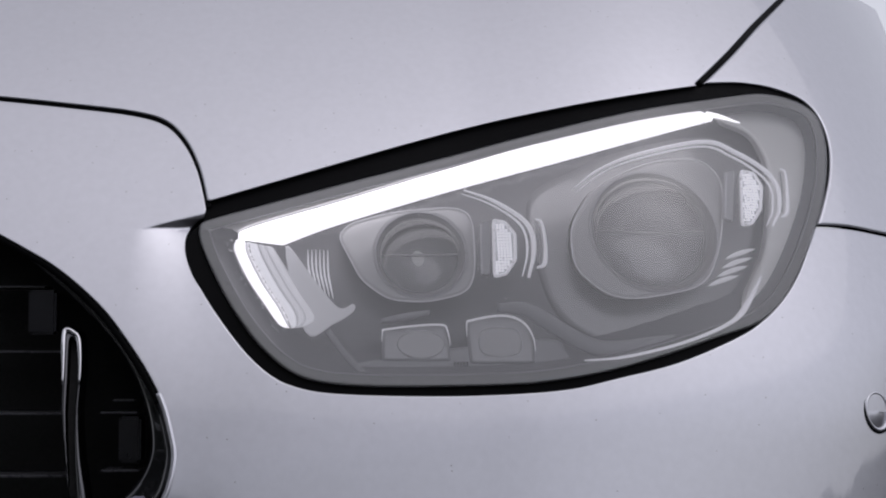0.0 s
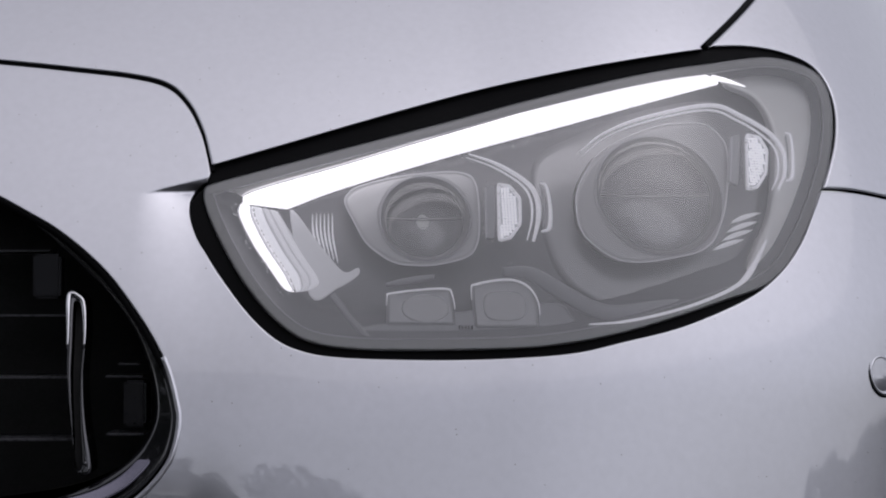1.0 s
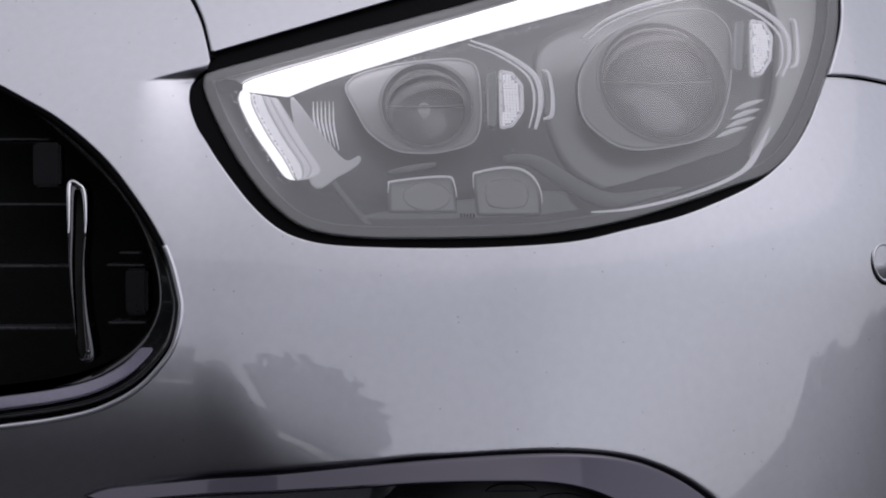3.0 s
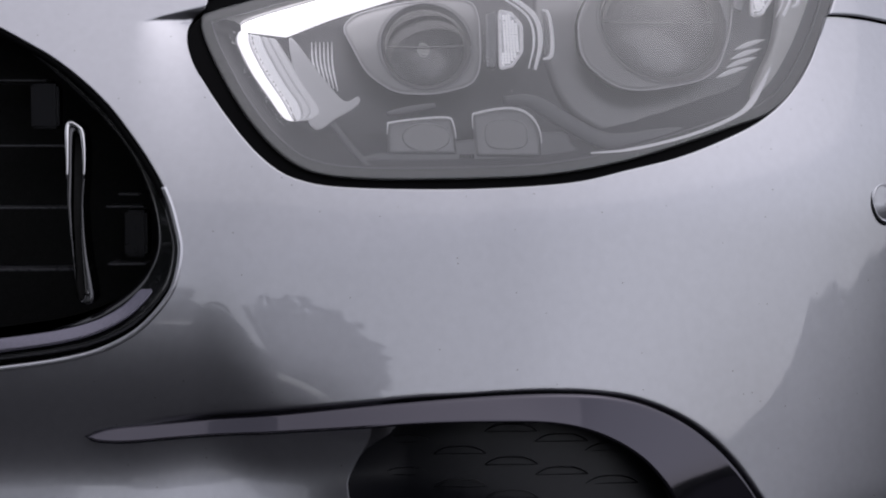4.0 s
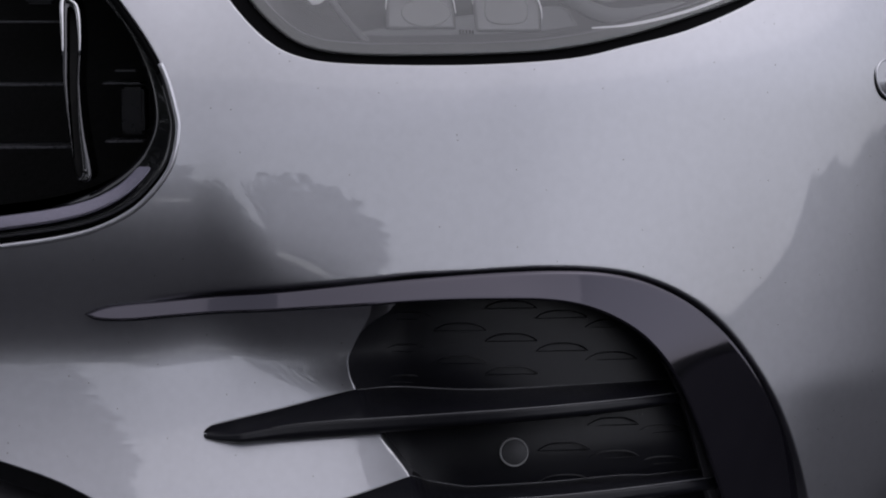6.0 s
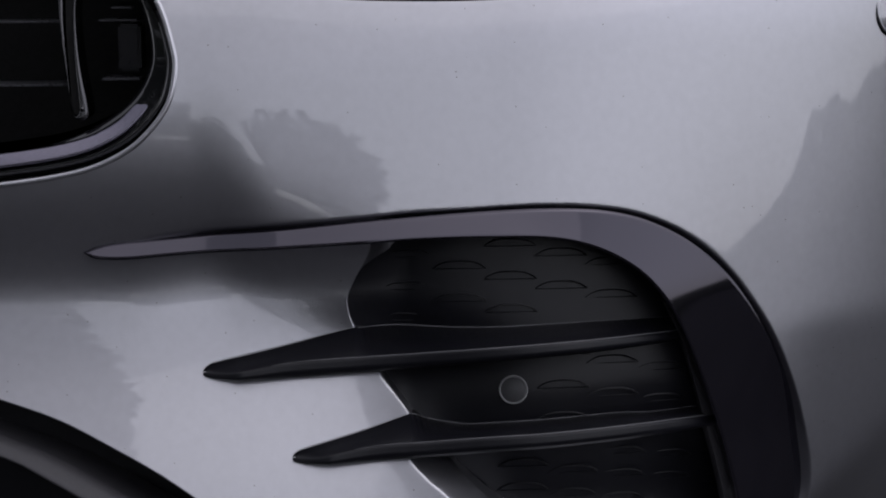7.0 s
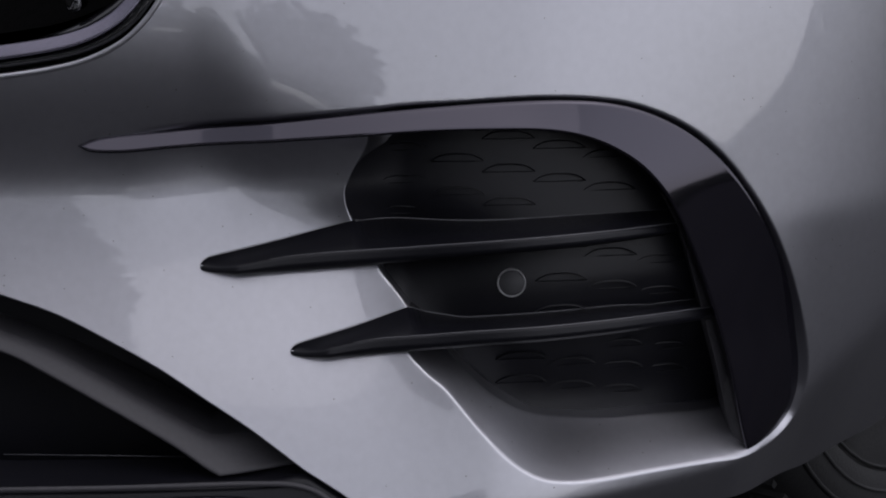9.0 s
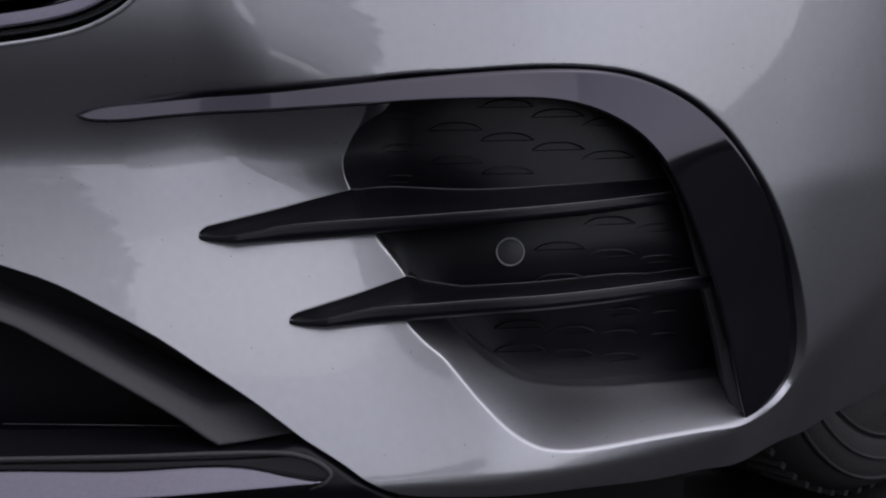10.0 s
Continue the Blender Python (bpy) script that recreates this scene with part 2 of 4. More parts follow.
INTAKE_EDGE = [(-0.0212, 0.2321), (-0.0549, 0.2565), (-0.0850, 0.2755), (-0.1152, 0.2944), (-0.1456, 0.3106), (-0.1838, 0.3290), (-0.2218, 0.3421), (-0.2788, 0.3593)]
GRILLE_EDGE = [(-0.2777, 0.4825), (-0.2218, 0.4890), (-0.1846, 0.4940), (-0.1581, 0.5004), (-0.1356, 0.5112), (-0.1205, 0.5242), (-0.1092, 0.5393), (-0.1046, 0.5525), (-0.1027, 0.5675), (-0.1044, 0.5790), (-0.1104, 0.5999), (-0.1188, 0.6172), (-0.1313, 0.6367), (-0.1525, 0.6640), (-0.1736, 0.6840), (-0.1949, 0.7000), (-0.2130, 0.7105), (-0.2400, 0.7250), (-0.2700, 0.7390), (-0.3012, 0.7515)]
HOOD_LAMP = [(-0.0853, 0.7492), (-0.0327, 0.7661), (0.0523, 0.7937), (0.1185, 0.8135), (0.1857, 0.8294), (0.2314, 0.8388), (0.2952, 0.8514)]
HOOD_SIDE = [(0.2977, 0.8537), (0.3326, 0.8857), (0.3670, 0.9193), (0.4071, 0.9555), (0.4536, 0.9977)]
FENDER_LAMP = [(0.3048, 0.8547), (0.3355, 0.8570), (0.3665, 0.8545), (0.3931, 0.8456), (0.4048, 0.8288), (0.4062, 0.8056), (0.3987, 0.7789), (0.3863, 0.7541), (0.3759, 0.7359)]
GLASS = [(-0.0862, 0.7346), (-0.0529, 0.7448), (0.0093, 0.7631), (0.0517, 0.7752), (0.0950, 0.7877), (0.1390, 0.8007), (0.1836, 0.8128), (0.2292, 0.8245), (0.2669, 0.8329), (0.2963, 0.8384), (0.3268, 0.8447), (0.3536, 0.8489), (0.3806, 0.8461), (0.4002, 0.8363), (0.4050, 0.8155), (0.3996, 0.7881), (0.3871, 0.7569), (0.3716, 0.7282), (0.3536, 0.6999), (0.3343, 0.6755), (0.3122, 0.6595), (0.2834, 0.6501), (0.2483, 0.6388), (0.2064, 0.6270), (0.1660, 0.6192), (0.1264, 0.6154), (0.0481, 0.6140), (0.0091, 0.6156), (-0.0143, 0.6199), (-0.0300, 0.6280), (-0.0459, 0.6422), (-0.0622, 0.6628), (-0.0771, 0.6880), (-0.0891, 0.7131), (-0.0924, 0.7281)]
TRIM_OUT = [(-0.1686, 0.4406), (-0.1593, 0.4445), (-0.1450, 0.4472), (-0.1069, 0.4506), (-0.0494, 0.4564), (0.0070, 0.4613), (0.0633, 0.4659), (0.1199, 0.4691), (0.1581, 0.4693), (0.1890, 0.4666), (0.2167, 0.4592), (0.2452, 0.4446), (0.2704, 0.4240), (0.2923, 0.3975), (0.3111, 0.3662), (0.3272, 0.3298), (0.3395, 0.2893), (0.3433, 0.2625), (0.3412, 0.2425), (0.3332, 0.2249), (0.3179, 0.2152), (0.2916, 0.2159)]
TRIM_IN = [(-0.1683, 0.4408), (-0.1595, 0.4368), (-0.1379, 0.4361), (-0.1074, 0.4385), (-0.0499, 0.4429), (0.0069, 0.4472), (0.0632, 0.4510), (0.1084, 0.4517), (0.1425, 0.4504), (0.1694, 0.4452), (0.1929, 0.4354), (0.2127, 0.4216), (0.2291, 0.4020), (0.2418, 0.3782), (0.2550, 0.3461), (0.2681, 0.3093), (0.2784, 0.2724), (0.2853, 0.2396), (0.2909, 0.2170)]
BOWL = [(0.0270, 0.4542), (0.0310, 0.4626), (0.0420, 0.4660), (0.0633, 0.4681), (0.1389, 0.4720), (0.1890, 0.4688), (0.2207, 0.4606), (0.2493, 0.4460), (0.2738, 0.4253), (0.2954, 0.3983), (0.3139, 0.3673), (0.3292, 0.3301), (0.3410, 0.2883), (0.3443, 0.2616), (0.3419, 0.2416), (0.3335, 0.2241), (0.3171, 0.2157), (0.2907, 0.2150), (0.2589, 0.2168), (0.2156, 0.2179), (0.1784, 0.2178), (0.1543, 0.2190), (0.1349, 0.2235), (0.1162, 0.2351), (0.0981, 0.2534), (0.0838, 0.2702), (0.0745, 0.2807), (0.0605, 0.2921), (0.0495, 0.3066), (0.0512, 0.3303), (0.0340, 0.3527), (0.0219, 0.3762), (0.0152, 0.3938), (0.0136, 0.4077), (0.0168, 0.4217), (0.0258, 0.4402)]
BAND_GLINT = [(0.0307, 0.7754), (0.0316, 0.7801), (0.0576, 0.7882), (0.0609, 0.7854), (0.0591, 0.7821)]
FIN1_TOP = [(-0.0892, 0.3580), (-0.0878, 0.3611), (-0.0843, 0.3634), (-0.0783, 0.3652), (-0.0321, 0.3750), (0.0143, 0.3868)]
FIN1_BACK = [(0.0144, 0.3844), (0.0848, 0.3840), (0.1626, 0.3868), (0.2448, 0.3872)]
FIN1_RIDGE = [(-0.0891, 0.3578), (-0.0753, 0.3581), (-0.0547, 0.3609), (-0.0242, 0.3653), (0.0445, 0.3699), (0.1188, 0.3788), (0.2152, 0.3845), (0.2477, 0.3862)]
FIN1_LOW = [(-0.0892, 0.3574), (-0.0877, 0.3551), (-0.0833, 0.3542), (-0.0755, 0.3538), (-0.0585, 0.3537), (-0.0090, 0.3556), (0.0444, 0.3599), (0.1190, 0.3698), (0.1759, 0.3739), (0.2478, 0.3790)]
FIN2_TOP = [(-0.0288, 0.3044), (-0.0274, 0.3072), (-0.0240, 0.3093), (-0.0181, 0.3110), (0.0175, 0.3205), (0.0512, 0.3315)]
FIN2_BACK = [(0.0526, 0.3232), (0.0845, 0.3178), (0.1116, 0.3164), (0.1430, 0.3181), (0.2249, 0.3208), (0.2814, 0.3213)]
FIN2_RIDGE = [(-0.0287, 0.3042), (-0.0141, 0.3052), (0.0050, 0.3093), (0.0285, 0.3132), (0.0625, 0.3159), (0.1184, 0.3213), (0.1953, 0.3247), (0.2737, 0.3250)]
FIN2_LOW = [(-0.0288, 0.3038), (-0.0273, 0.3020), (-0.0232, 0.3012), (-0.0150, 0.3010), (0.0132, 0.3020), (0.0659, 0.3058), (0.1181, 0.3112), (0.1953, 0.3151), (0.2739, 0.3168)]
FOG_SENSOR = [(0.1238, 0.3424), (0.1338, 0.3426), (0.1238, 0.3522), (0.1384, 0.3425)]
SIDE_SENSOR = [(0.4097, 0.5947), (0.4173, 0.5945), (0.4086, 0.5802)]
SCALE_REF = [(0.0527, 0.4321), (0.0881, 0.4226), (0.0527, 0.4095), (0.0223, 0.3995), (0.0529, 0.3872), (0.1942, 0.3908), (0.1589, 0.3564), (0.1963, 0.3481), (0.1621, 0.3363), (0.2021, 0.2895), (0.1268, 0.2700), (0.1993, 0.2680), (0.0340, 0.4096), (0.0712, 0.4103)]
DRL_TOP = [(0.3074, 0.8271), (0.2784, 0.8312), (0.1844, 0.8062), (0.0954, 0.7787), (0.0094, 0.7506), (-0.0570, 0.7295), (-0.0649, 0.7208)]
DRL_LOW = [(0.3065, 0.8229), (0.1820, 0.7853), (0.0943, 0.7601), (0.0093, 0.7328), (-0.0319, 0.7166)]
DRL_LEG_OUT = [(-0.0657, 0.7204), (-0.0662, 0.7118), (-0.0557, 0.6906), (-0.0431, 0.6721), (-0.0328, 0.6578), (-0.0248, 0.6550)]
DRL_LEG_IN = [(-0.0401, 0.7152), (-0.0316, 0.7012), (-0.0191, 0.6803), (-0.0085, 0.6639), (-0.0128, 0.6574), (-0.0248, 0.6550)]
DRL_CLEAR = [(-0.0299, 0.7160), (-0.0070, 0.6888), (0.0092, 0.6701), (0.0194, 0.6730), (0.0197, 0.6673), (0.0052, 0.6579), (-0.0148, 0.6526)]
BEZEL_A = [(0.0086, 0.7249), (0.0169, 0.7087), (0.0259, 0.6907), (0.0463, 0.6760), (0.0750, 0.6747), (0.1034, 0.6819), (0.1100, 0.6981), (0.1100, 0.7422), (0.0950, 0.7485), (0.0521, 0.7443), (0.0179, 0.7351)]
LENS_A = [(0.0700, 0.7110), (0.1057, 0.7110), (0.0713, 0.7457)]
BEZEL_B = [(0.1825, 0.7332), (0.1828, 0.7002), (0.2057, 0.6803), (0.2286, 0.6770), (0.2819, 0.6871), (0.2991, 0.7211), (0.3094, 0.7721), (0.2937, 0.7908), (0.2513, 0.7872), (0.2040, 0.7652)]
LENS_B = [(0.2476, 0.7300), (0.2998, 0.7310), (0.2548, 0.7800)]
WIN_A = [(0.1244, 0.7368), (0.1327, 0.7350), (0.1396, 0.7257), (0.1386, 0.7061), (0.1309, 0.6954), (0.1225, 0.6933)]
WIN_B = [(0.3230, 0.7802), (0.3339, 0.7783), (0.3386, 0.7676), (0.3337, 0.7486), (0.3242, 0.7368), (0.3157, 0.7347)]
STRIP_A = [(0.1146, 0.7346), (0.1223, 0.7368), (0.1197, 0.6942), (0.1131, 0.6950)]
STRIP_B = [(0.3100, 0.7782), (0.3183, 0.7810), (0.3092, 0.7377), (0.3022, 0.7407)]
BROW_A = [(0.1032, 0.7605), (0.1239, 0.7523), (0.1440, 0.7387), (0.1514, 0.7267), (0.1517, 0.7102), (0.1467, 0.6923)]
BROW_B = [(0.1864, 0.7619), (0.2077, 0.7778), (0.2403, 0.7910), (0.2952, 0.8033), (0.3202, 0.7952), (0.3420, 0.7817), (0.3511, 0.7678), (0.3489, 0.7489), (0.3401, 0.7347)]
TAB_A = [(0.1552, 0.7374), (0.1596, 0.7347), (0.1612, 0.7189), (0.1595, 0.7033), (0.1534, 0.6999)]
TAB_B = [(0.3578, 0.7836), (0.3619, 0.7809), (0.3604, 0.7659), (0.3561, 0.7469), (0.3496, 0.7424)]
HOOK = [(0.1812, 0.6325), (0.2098, 0.6348), (0.2522, 0.6445), (0.2883, 0.6581), (0.3042, 0.6707), (0.3206, 0.6944)]
SHELF = [(0.1234, 0.6704), (0.1438, 0.6691), (0.1653, 0.6559), (0.1869, 0.6437), (0.2072, 0.6405), (0.2452, 0.6462), (0.2538, 0.6478)]
MOD_A = [(0.0398, 0.6318), (0.0404, 0.6511), (0.0449, 0.6548), (0.0804, 0.6581), (0.0875, 0.6528), (0.0896, 0.6317)]
MOD_B = [(0.1025, 0.6297), (0.1011, 0.6568), (0.1054, 0.6614), (0.1276, 0.6647), (0.1416, 0.6601), (0.1490, 0.6478), (0.1492, 0.6297)]
TRAY = [(0.0312, 0.6318), (0.0340, 0.6254), (0.1654, 0.6253), (0.1712, 0.6397), (0.1506, 0.6478)]
RIBS = [(-0.0134, 0.7124), (-0.0089, 0.7137), (-0.0043, 0.7145), (0.0002, 0.7124), (-0.0103, 0.6869), (0.0044, 0.6765)]
STRIPES = [(0.3107, 0.7131), (0.3068, 0.7060), (0.3021, 0.6994), (0.2937, 0.6920)]
BAR = [(-0.1850, 0.6527), (-0.1829, 0.6571), (-0.1780, 0.6551), (-0.1728, 0.6487), (-0.1702, 0.6240), (-0.1707, 0.5967), (-0.1674, 0.5659), (-0.1621, 0.5336), (-0.1719, 0.5318), (-0.1767, 0.5583), (-0.1823, 0.5967), (-0.1835, 0.6241)]
SLATS_L = [(-0.2422, 0.6868), (-0.2102, 0.6869), (-0.2377, 0.6392), (-0.1894, 0.6400), (-0.2344, 0.5951), (-0.1876, 0.5950), (-0.2319, 0.5519), (-0.1809, 0.5541)]
SLATS_R = [(-0.1597, 0.5958), (-0.1350, 0.5965), (-0.1574, 0.5556), (-0.1329, 0.5555)]
GR_IN = [(-0.2801, 0.5006), (-0.2237, 0.5071), (-0.1859, 0.5141), (-0.1557, 0.5266), (-0.1331, 0.5435), (-0.1221, 0.5625), (-0.1207, 0.5815), (-0.1265, 0.6046), (-0.1402, 0.6320), (-0.1613, 0.6578), (-0.1912, 0.6862), (-0.2171, 0.7069), (-0.2385, 0.7183), (-0.2687, 0.7323), (-0.3032, 0.7453)]
LOW_BAR_UP = [(-0.2823, 0.3390), (-0.2243, 0.3160), (-0.1857, 0.3002), (-0.1281, 0.2703), (-0.0899, 0.2509), (-0.0785, 0.2476), (-0.0519, 0.2466)]
LOW_BAR_DN = [(-0.2814, 0.3234), (-0.2238, 0.3046), (-0.1929, 0.2899), (-0.1468, 0.2654), (-0.1087, 0.2442), (-0.0822, 0.2275), (-0.0709, 0.2252), (-0.0215, 0.2267)]
LOW_STRIP_UP = [(-0.2719, 0.2185), (-0.2172, 0.2187), (-0.1437, 0.2165), (-0.0883, 0.2174), (-0.0585, 0.2159), (-0.0325, 0.2114), (-0.0079, 0.2072)]
LOW_STRIP_DN = [(-0.2717, 0.2036), (-0.2171, 0.2027), (-0.1438, 0.2014), (-0.0698, 0.2038), (-0.0079, 0.2065)]
LOW_LIP = [(-0.2712, 0.2263), (-0.2166, 0.2255), (-0.1434, 0.2245), (-0.0509, 0.2244), (-0.0212, 0.2213), (-0.0045, 0.2124), (-0.0056, 0.2054), (-0.0176, 0.2007)]
LOW_LINE = [(-0.2248, 0.2353), (-0.1027, 0.2305)]
SPLITTER = [(-0.2730, 0.2257), (-0.2181, 0.2250), (-0.1072, 0.2233), (-0.0512, 0.2236), (-0.0213, 0.2279), (-0.0100, 0.2236), (0.0087, 0.2112), (0.0274, 0.1974), (0.0427, 0.1856), (0.0047, 0.1792), (-0.1083, 0.1818), (-0.2746, 0.1857)]
ROD = [(0.0012, 0.6539), (0.0140, 0.6366), (0.0283, 0.6207)]
BARLET = [(0.0396, 0.6608), (0.0579, 0.6641), (0.0750, 0.6670)]
NOSE_GAP = [(-0.1340, 0.7284), (-0.1140, 0.7341), (-0.0979, 0.7385), (-0.0866, 0.7416)]
INSERT = [(0.0106, 0.4033), (0.0151, 0.3868), (0.0341, 0.3552), (0.0521, 0.3308), (0.0794, 0.2978), (0.0943, 0.2820), (0.1139, 0.2655), (0.1390, 0.2509), (0.1721, 0.2450), (0.2140, 0.2421), (0.2930, 0.2395), (0.3137, 0.2644), (0.2945, 0.3180), (0.2650, 0.3745), (0.2390, 0.4075), (0.2016, 0.4361), (0.1616, 0.4532), (0.1223, 0.4567), (0.0686, 0.4525), (0.0418, 0.4390), (0.0222, 0.4287), (0.0133, 0.4142)]


# the rear edge of the bumper at the wheel arch
SIDE = [(0.56, 0.60), (0.57, 0.40), (0.54, 0.26), (0.49, 0.205)]

# the skin of the car, shared by its panels
BOWL_LINE = spline(BOWL, True, 6)
NOSE_LINE = spline(NOSE_GAP, n=12)
ROLL = np.array(TRIM_OUT[:9])


def bumper_skin(x, z):
    """The bumper: the base form with the hollow round the side intake and the valley under the grille."""
    y = base(x, z)
    d = far(x, z, BOWL_LINE)
    low = ease((x - 0.10) / 0.06) * ease((0.31 - x) / 0.03) * ease((0.30 - z) / 0.05)
    soft = 0.5 * (d + np.sqrt(d * d + 0.0004 ** 2))
    ramp = (2.1 - 0.6 * ease((0.33 - z) / 0.05)) * soft * (1 - low) + low * (1.9 * soft + 7 * soft ** 2)
    y = y + ((ramp + 1e-9) ** -4 + bowl_deep(x, z) ** -4) ** -0.25
    # the edge over the long limb of the trim rolls back
    over = np.interp(x, ROLL[:, 0], ROLL[:, 1]) - z
    y = y + 0.006 * ease((x + 0.14) / 0.08) * ease((0.10 - x) / 0.07) * ease((over + 0.0042) / 0.006) * np.exp(-(np.maximum(over, 0) / 0.05) ** 2)
    grow = ease((x + 0.140) / 0.055)
    s = np.interp(x, NOSE_LINE[:, 0], NOSE_LINE[:, 1]) - z
    wide = 0.002 + 0.010 * grow
    y = y + 0.012 * grow * ease((-0.030 - x) / 0.055) * ease(s / wide) * np.exp(-np.maximum(s - wide, 0) / 0.035)
    return y


def panel_skin(x, z):
    """The flat back of the side intake, set behind the bumper's opening."""
    x, z = np.atleast_1d(x), np.atleast_1d(z)
    return base(x, z) + 0.003 + bowl_deep(x, z)


def mesh(name, verts, faces, material, parent=None, normals=None, smooth=True, label=""):
    me = bpy.data.meshes.new(name)
    me.from_pydata([tuple(v) for v in verts], [], faces)
    me.update()
    if smooth:
        me.polygons.foreach_set("use_smooth", [True] * len(me.polygons))
    if normals is not None:
        me.normals_split_custom_set_from_vertices([tuple(a) for a in normals])
    me.materials.append(material)
    ob = new(name, me)
    ob.parent = parent
    if label:
        ob["label"] = label
    return ob


def part(name, bm, material, parent, label=""):
    me = bpy.data.meshes.new(name)
    bm.normal_update()
    bm.to_mesh(me)
    bm.free()
    me.materials.append(material)
    ob = new(name, me)
    ob.parent = parent
    if label:
        ob["label"] = label
    return ob


def join_lines(*lines):
    """Curves end to end as one outline, without doubled points."""
    pts = np.concatenate([np.asarray(a, float) for a in lines])
    keep = [pts[0]]
    for p in pts[1:]:
        if np.hypot(*(p - keep[-1])) > 8e-4:
            keep.append(p)
    if np.hypot(*(keep[0] - keep[-1])) < 8e-4:
        keep.pop()
    return np.array(keep)


def skin(name, outer, surf, material, parent, holes=(), r=0.004, depth=0.012, step=0.008, folds=(), label=""):
    """A curved sheet over an outline, with rounded rims and a flange that runs back from every rim."""
    loops = [np.asarray(outer)] + [np.asarray(h) for h in holes]

    def gap(x, z):
        d = far(x, z, loops[0])
        for h in loops[1:]:
            d = np.minimum(d, -far(x, z, h))
        return d

    pts, edges = [], []
    dense = []
    for lp in loops:
        line = []
        for p, q in zip(lp, np.roll(lp, -1, 0)):
            k = max(1, int(np.ceil(np.hypot(*(q - p)) / 0.0025)))
            line += [p + (q - p) * i / k for i in range(k)]
        dense.append(np.array(line))
    for lp in dense:
        s = sum(len(p) for p in pts)
        pts.append(lp)
        edges += [(s + i, s + (i + 1) % len(lp)) for i in range(len(lp))]
    nb = sum(len(p) for p in pts)
    extra = []
    for lp in dense:
        tan = np.roll(lp, -1, 0) - np.roll(lp, 1, 0)
        tan /= np.linalg.norm(tan, axis=1)[:, None] + 1e-12
        nor = np.stack([-tan[:, 1], tan[:, 0]], 1)
        for k in (0.05, 0.2, 0.5, 1.0):
            for sgn in (1, -1):
                q = lp + sgn * nor * r * k
                extra.append(q[gap(q[:, 0], q[:, 1]) > r * k * 0.93])
    lo, hi = loops[0].min(0), loops[0].max(0)
    gx, gz = np.meshgrid(np.arange(lo[0], hi[0], step), np.arange(lo[1], hi[1], step))
    gx = gx + (np.arange(gx.shape[0]) % 2 * step / 2)[:, None]
    g = np.stack([gx.ravel(), gz.ravel()], 1)
    extra.append(g[gap(g[:, 0], g[:, 1]) > max(r * 1.15, step * 0.25)])
    for line in folds:
        for k in (-0.009, -0.006, -0.0035, -0.0016, -0.0003, 0.0, 0.0003, 0.0016, 0.0035, 0.006, 0.009):
            q = inset(line, k) if k else line
            extra.append(q[gap(q[:, 0], q[:, 1]) > r * 1.15])
    every = np.concatenate(pts + extra)
    vs, _, fs, *_ = delaunay_2d_cdt([Vector(p) for p in every], edges, [], 0, 1e-6)
    v = np.array([tuple(p) for p in vs])
    f = np.array([tuple(t) for t in fs if len(t) == 3])
    cen = v[f].mean(1)
    f = f[gap(cen[:, 0], cen[:, 1]) > 0]
    a, b, c = v[f[:, 0]], v[f[:, 1]], v[f[:, 2]]
    area = (b[:, 0] - a[:, 0]) * (c[:, 1] - a[:, 1]) - (b[:, 1] - a[:, 1]) * (c[:, 0] - a[:, 0])
    f = np.where((area > 0)[:, None], f, f[:, ::-1])
    x, z = v[:, 0], v[:, 1]
    d = gap(x, z)
    dc = np.clip(d, 0.0, r)
    y = surf(x, z) + r - np.sqrt(r * r - (r - dc) ** 2)
    h = 4e-4
    gx = (surf(x + h, z) - surf(x - h, z)) / (2 * h)
    gz = (surf(x, z + h) - surf(x, z - h)) / (2 * h)
    dx, dz = (gap(x + h, z) - gap(x - h, z)) / (2 * h), (gap(x, z + h) - gap(x, z - h)) / (2 * h)
    slope = np.where(d < r, -(r - dc) / np.sqrt(np.maximum(r * r - (r - dc) ** 2, (0.3 * r) ** 2)), 0)
    n = np.stack([gx + slope * dx, -np.ones_like(x), gz + slope * dz], 1)
    n /= np.linalg.norm(n, axis=1)[:, None]
    verts, norms, faces = [np.stack([x, y, z], 1)], [n], f.tolist()
    count = len(x)
    for lp in dense:
        m = len(lp)
        yy = surf(lp[:, 0], lp[:, 1]) + r
        tan = np.roll(lp, -1, 0) - np.roll(lp, 1, 0)
        nor = np.stack([-tan[:, 1], np.zeros(m), tan[:, 0]], 1)
        nor /= np.linalg.norm(nor, axis=1)[:, None] + 1e-12
        inside = gap(lp[:, 0] + nor[:, 0] * 5e-4, lp[:, 1] + nor[:, 2] * 5e-4)
        flip = -1 if np.median(inside) > 0 else 1
        for back in (0.0, depth):
            verts.append(np.stack([lp[:, 0], yy + back, lp[:, 1]], 1))
            norms.append(nor * flip)
        for i in range(m):
            j = (i + 1) % m
            q = (count + i, count + j, count + m + j, count + m + i)
            faces.append(q)
        count += 2 * m
    return mesh(name, np.concatenate(verts), faces, material, parent, np.concatenate(norms), label=label)


def on(pts, surf, off=0.0):
    """Points of the front view set on a skin."""
    p = np.asarray(pts, float)
    return np.stack([p[:, 0], surf(p[:, 0], p[:, 1]) + off, p[:, 1]], 1)


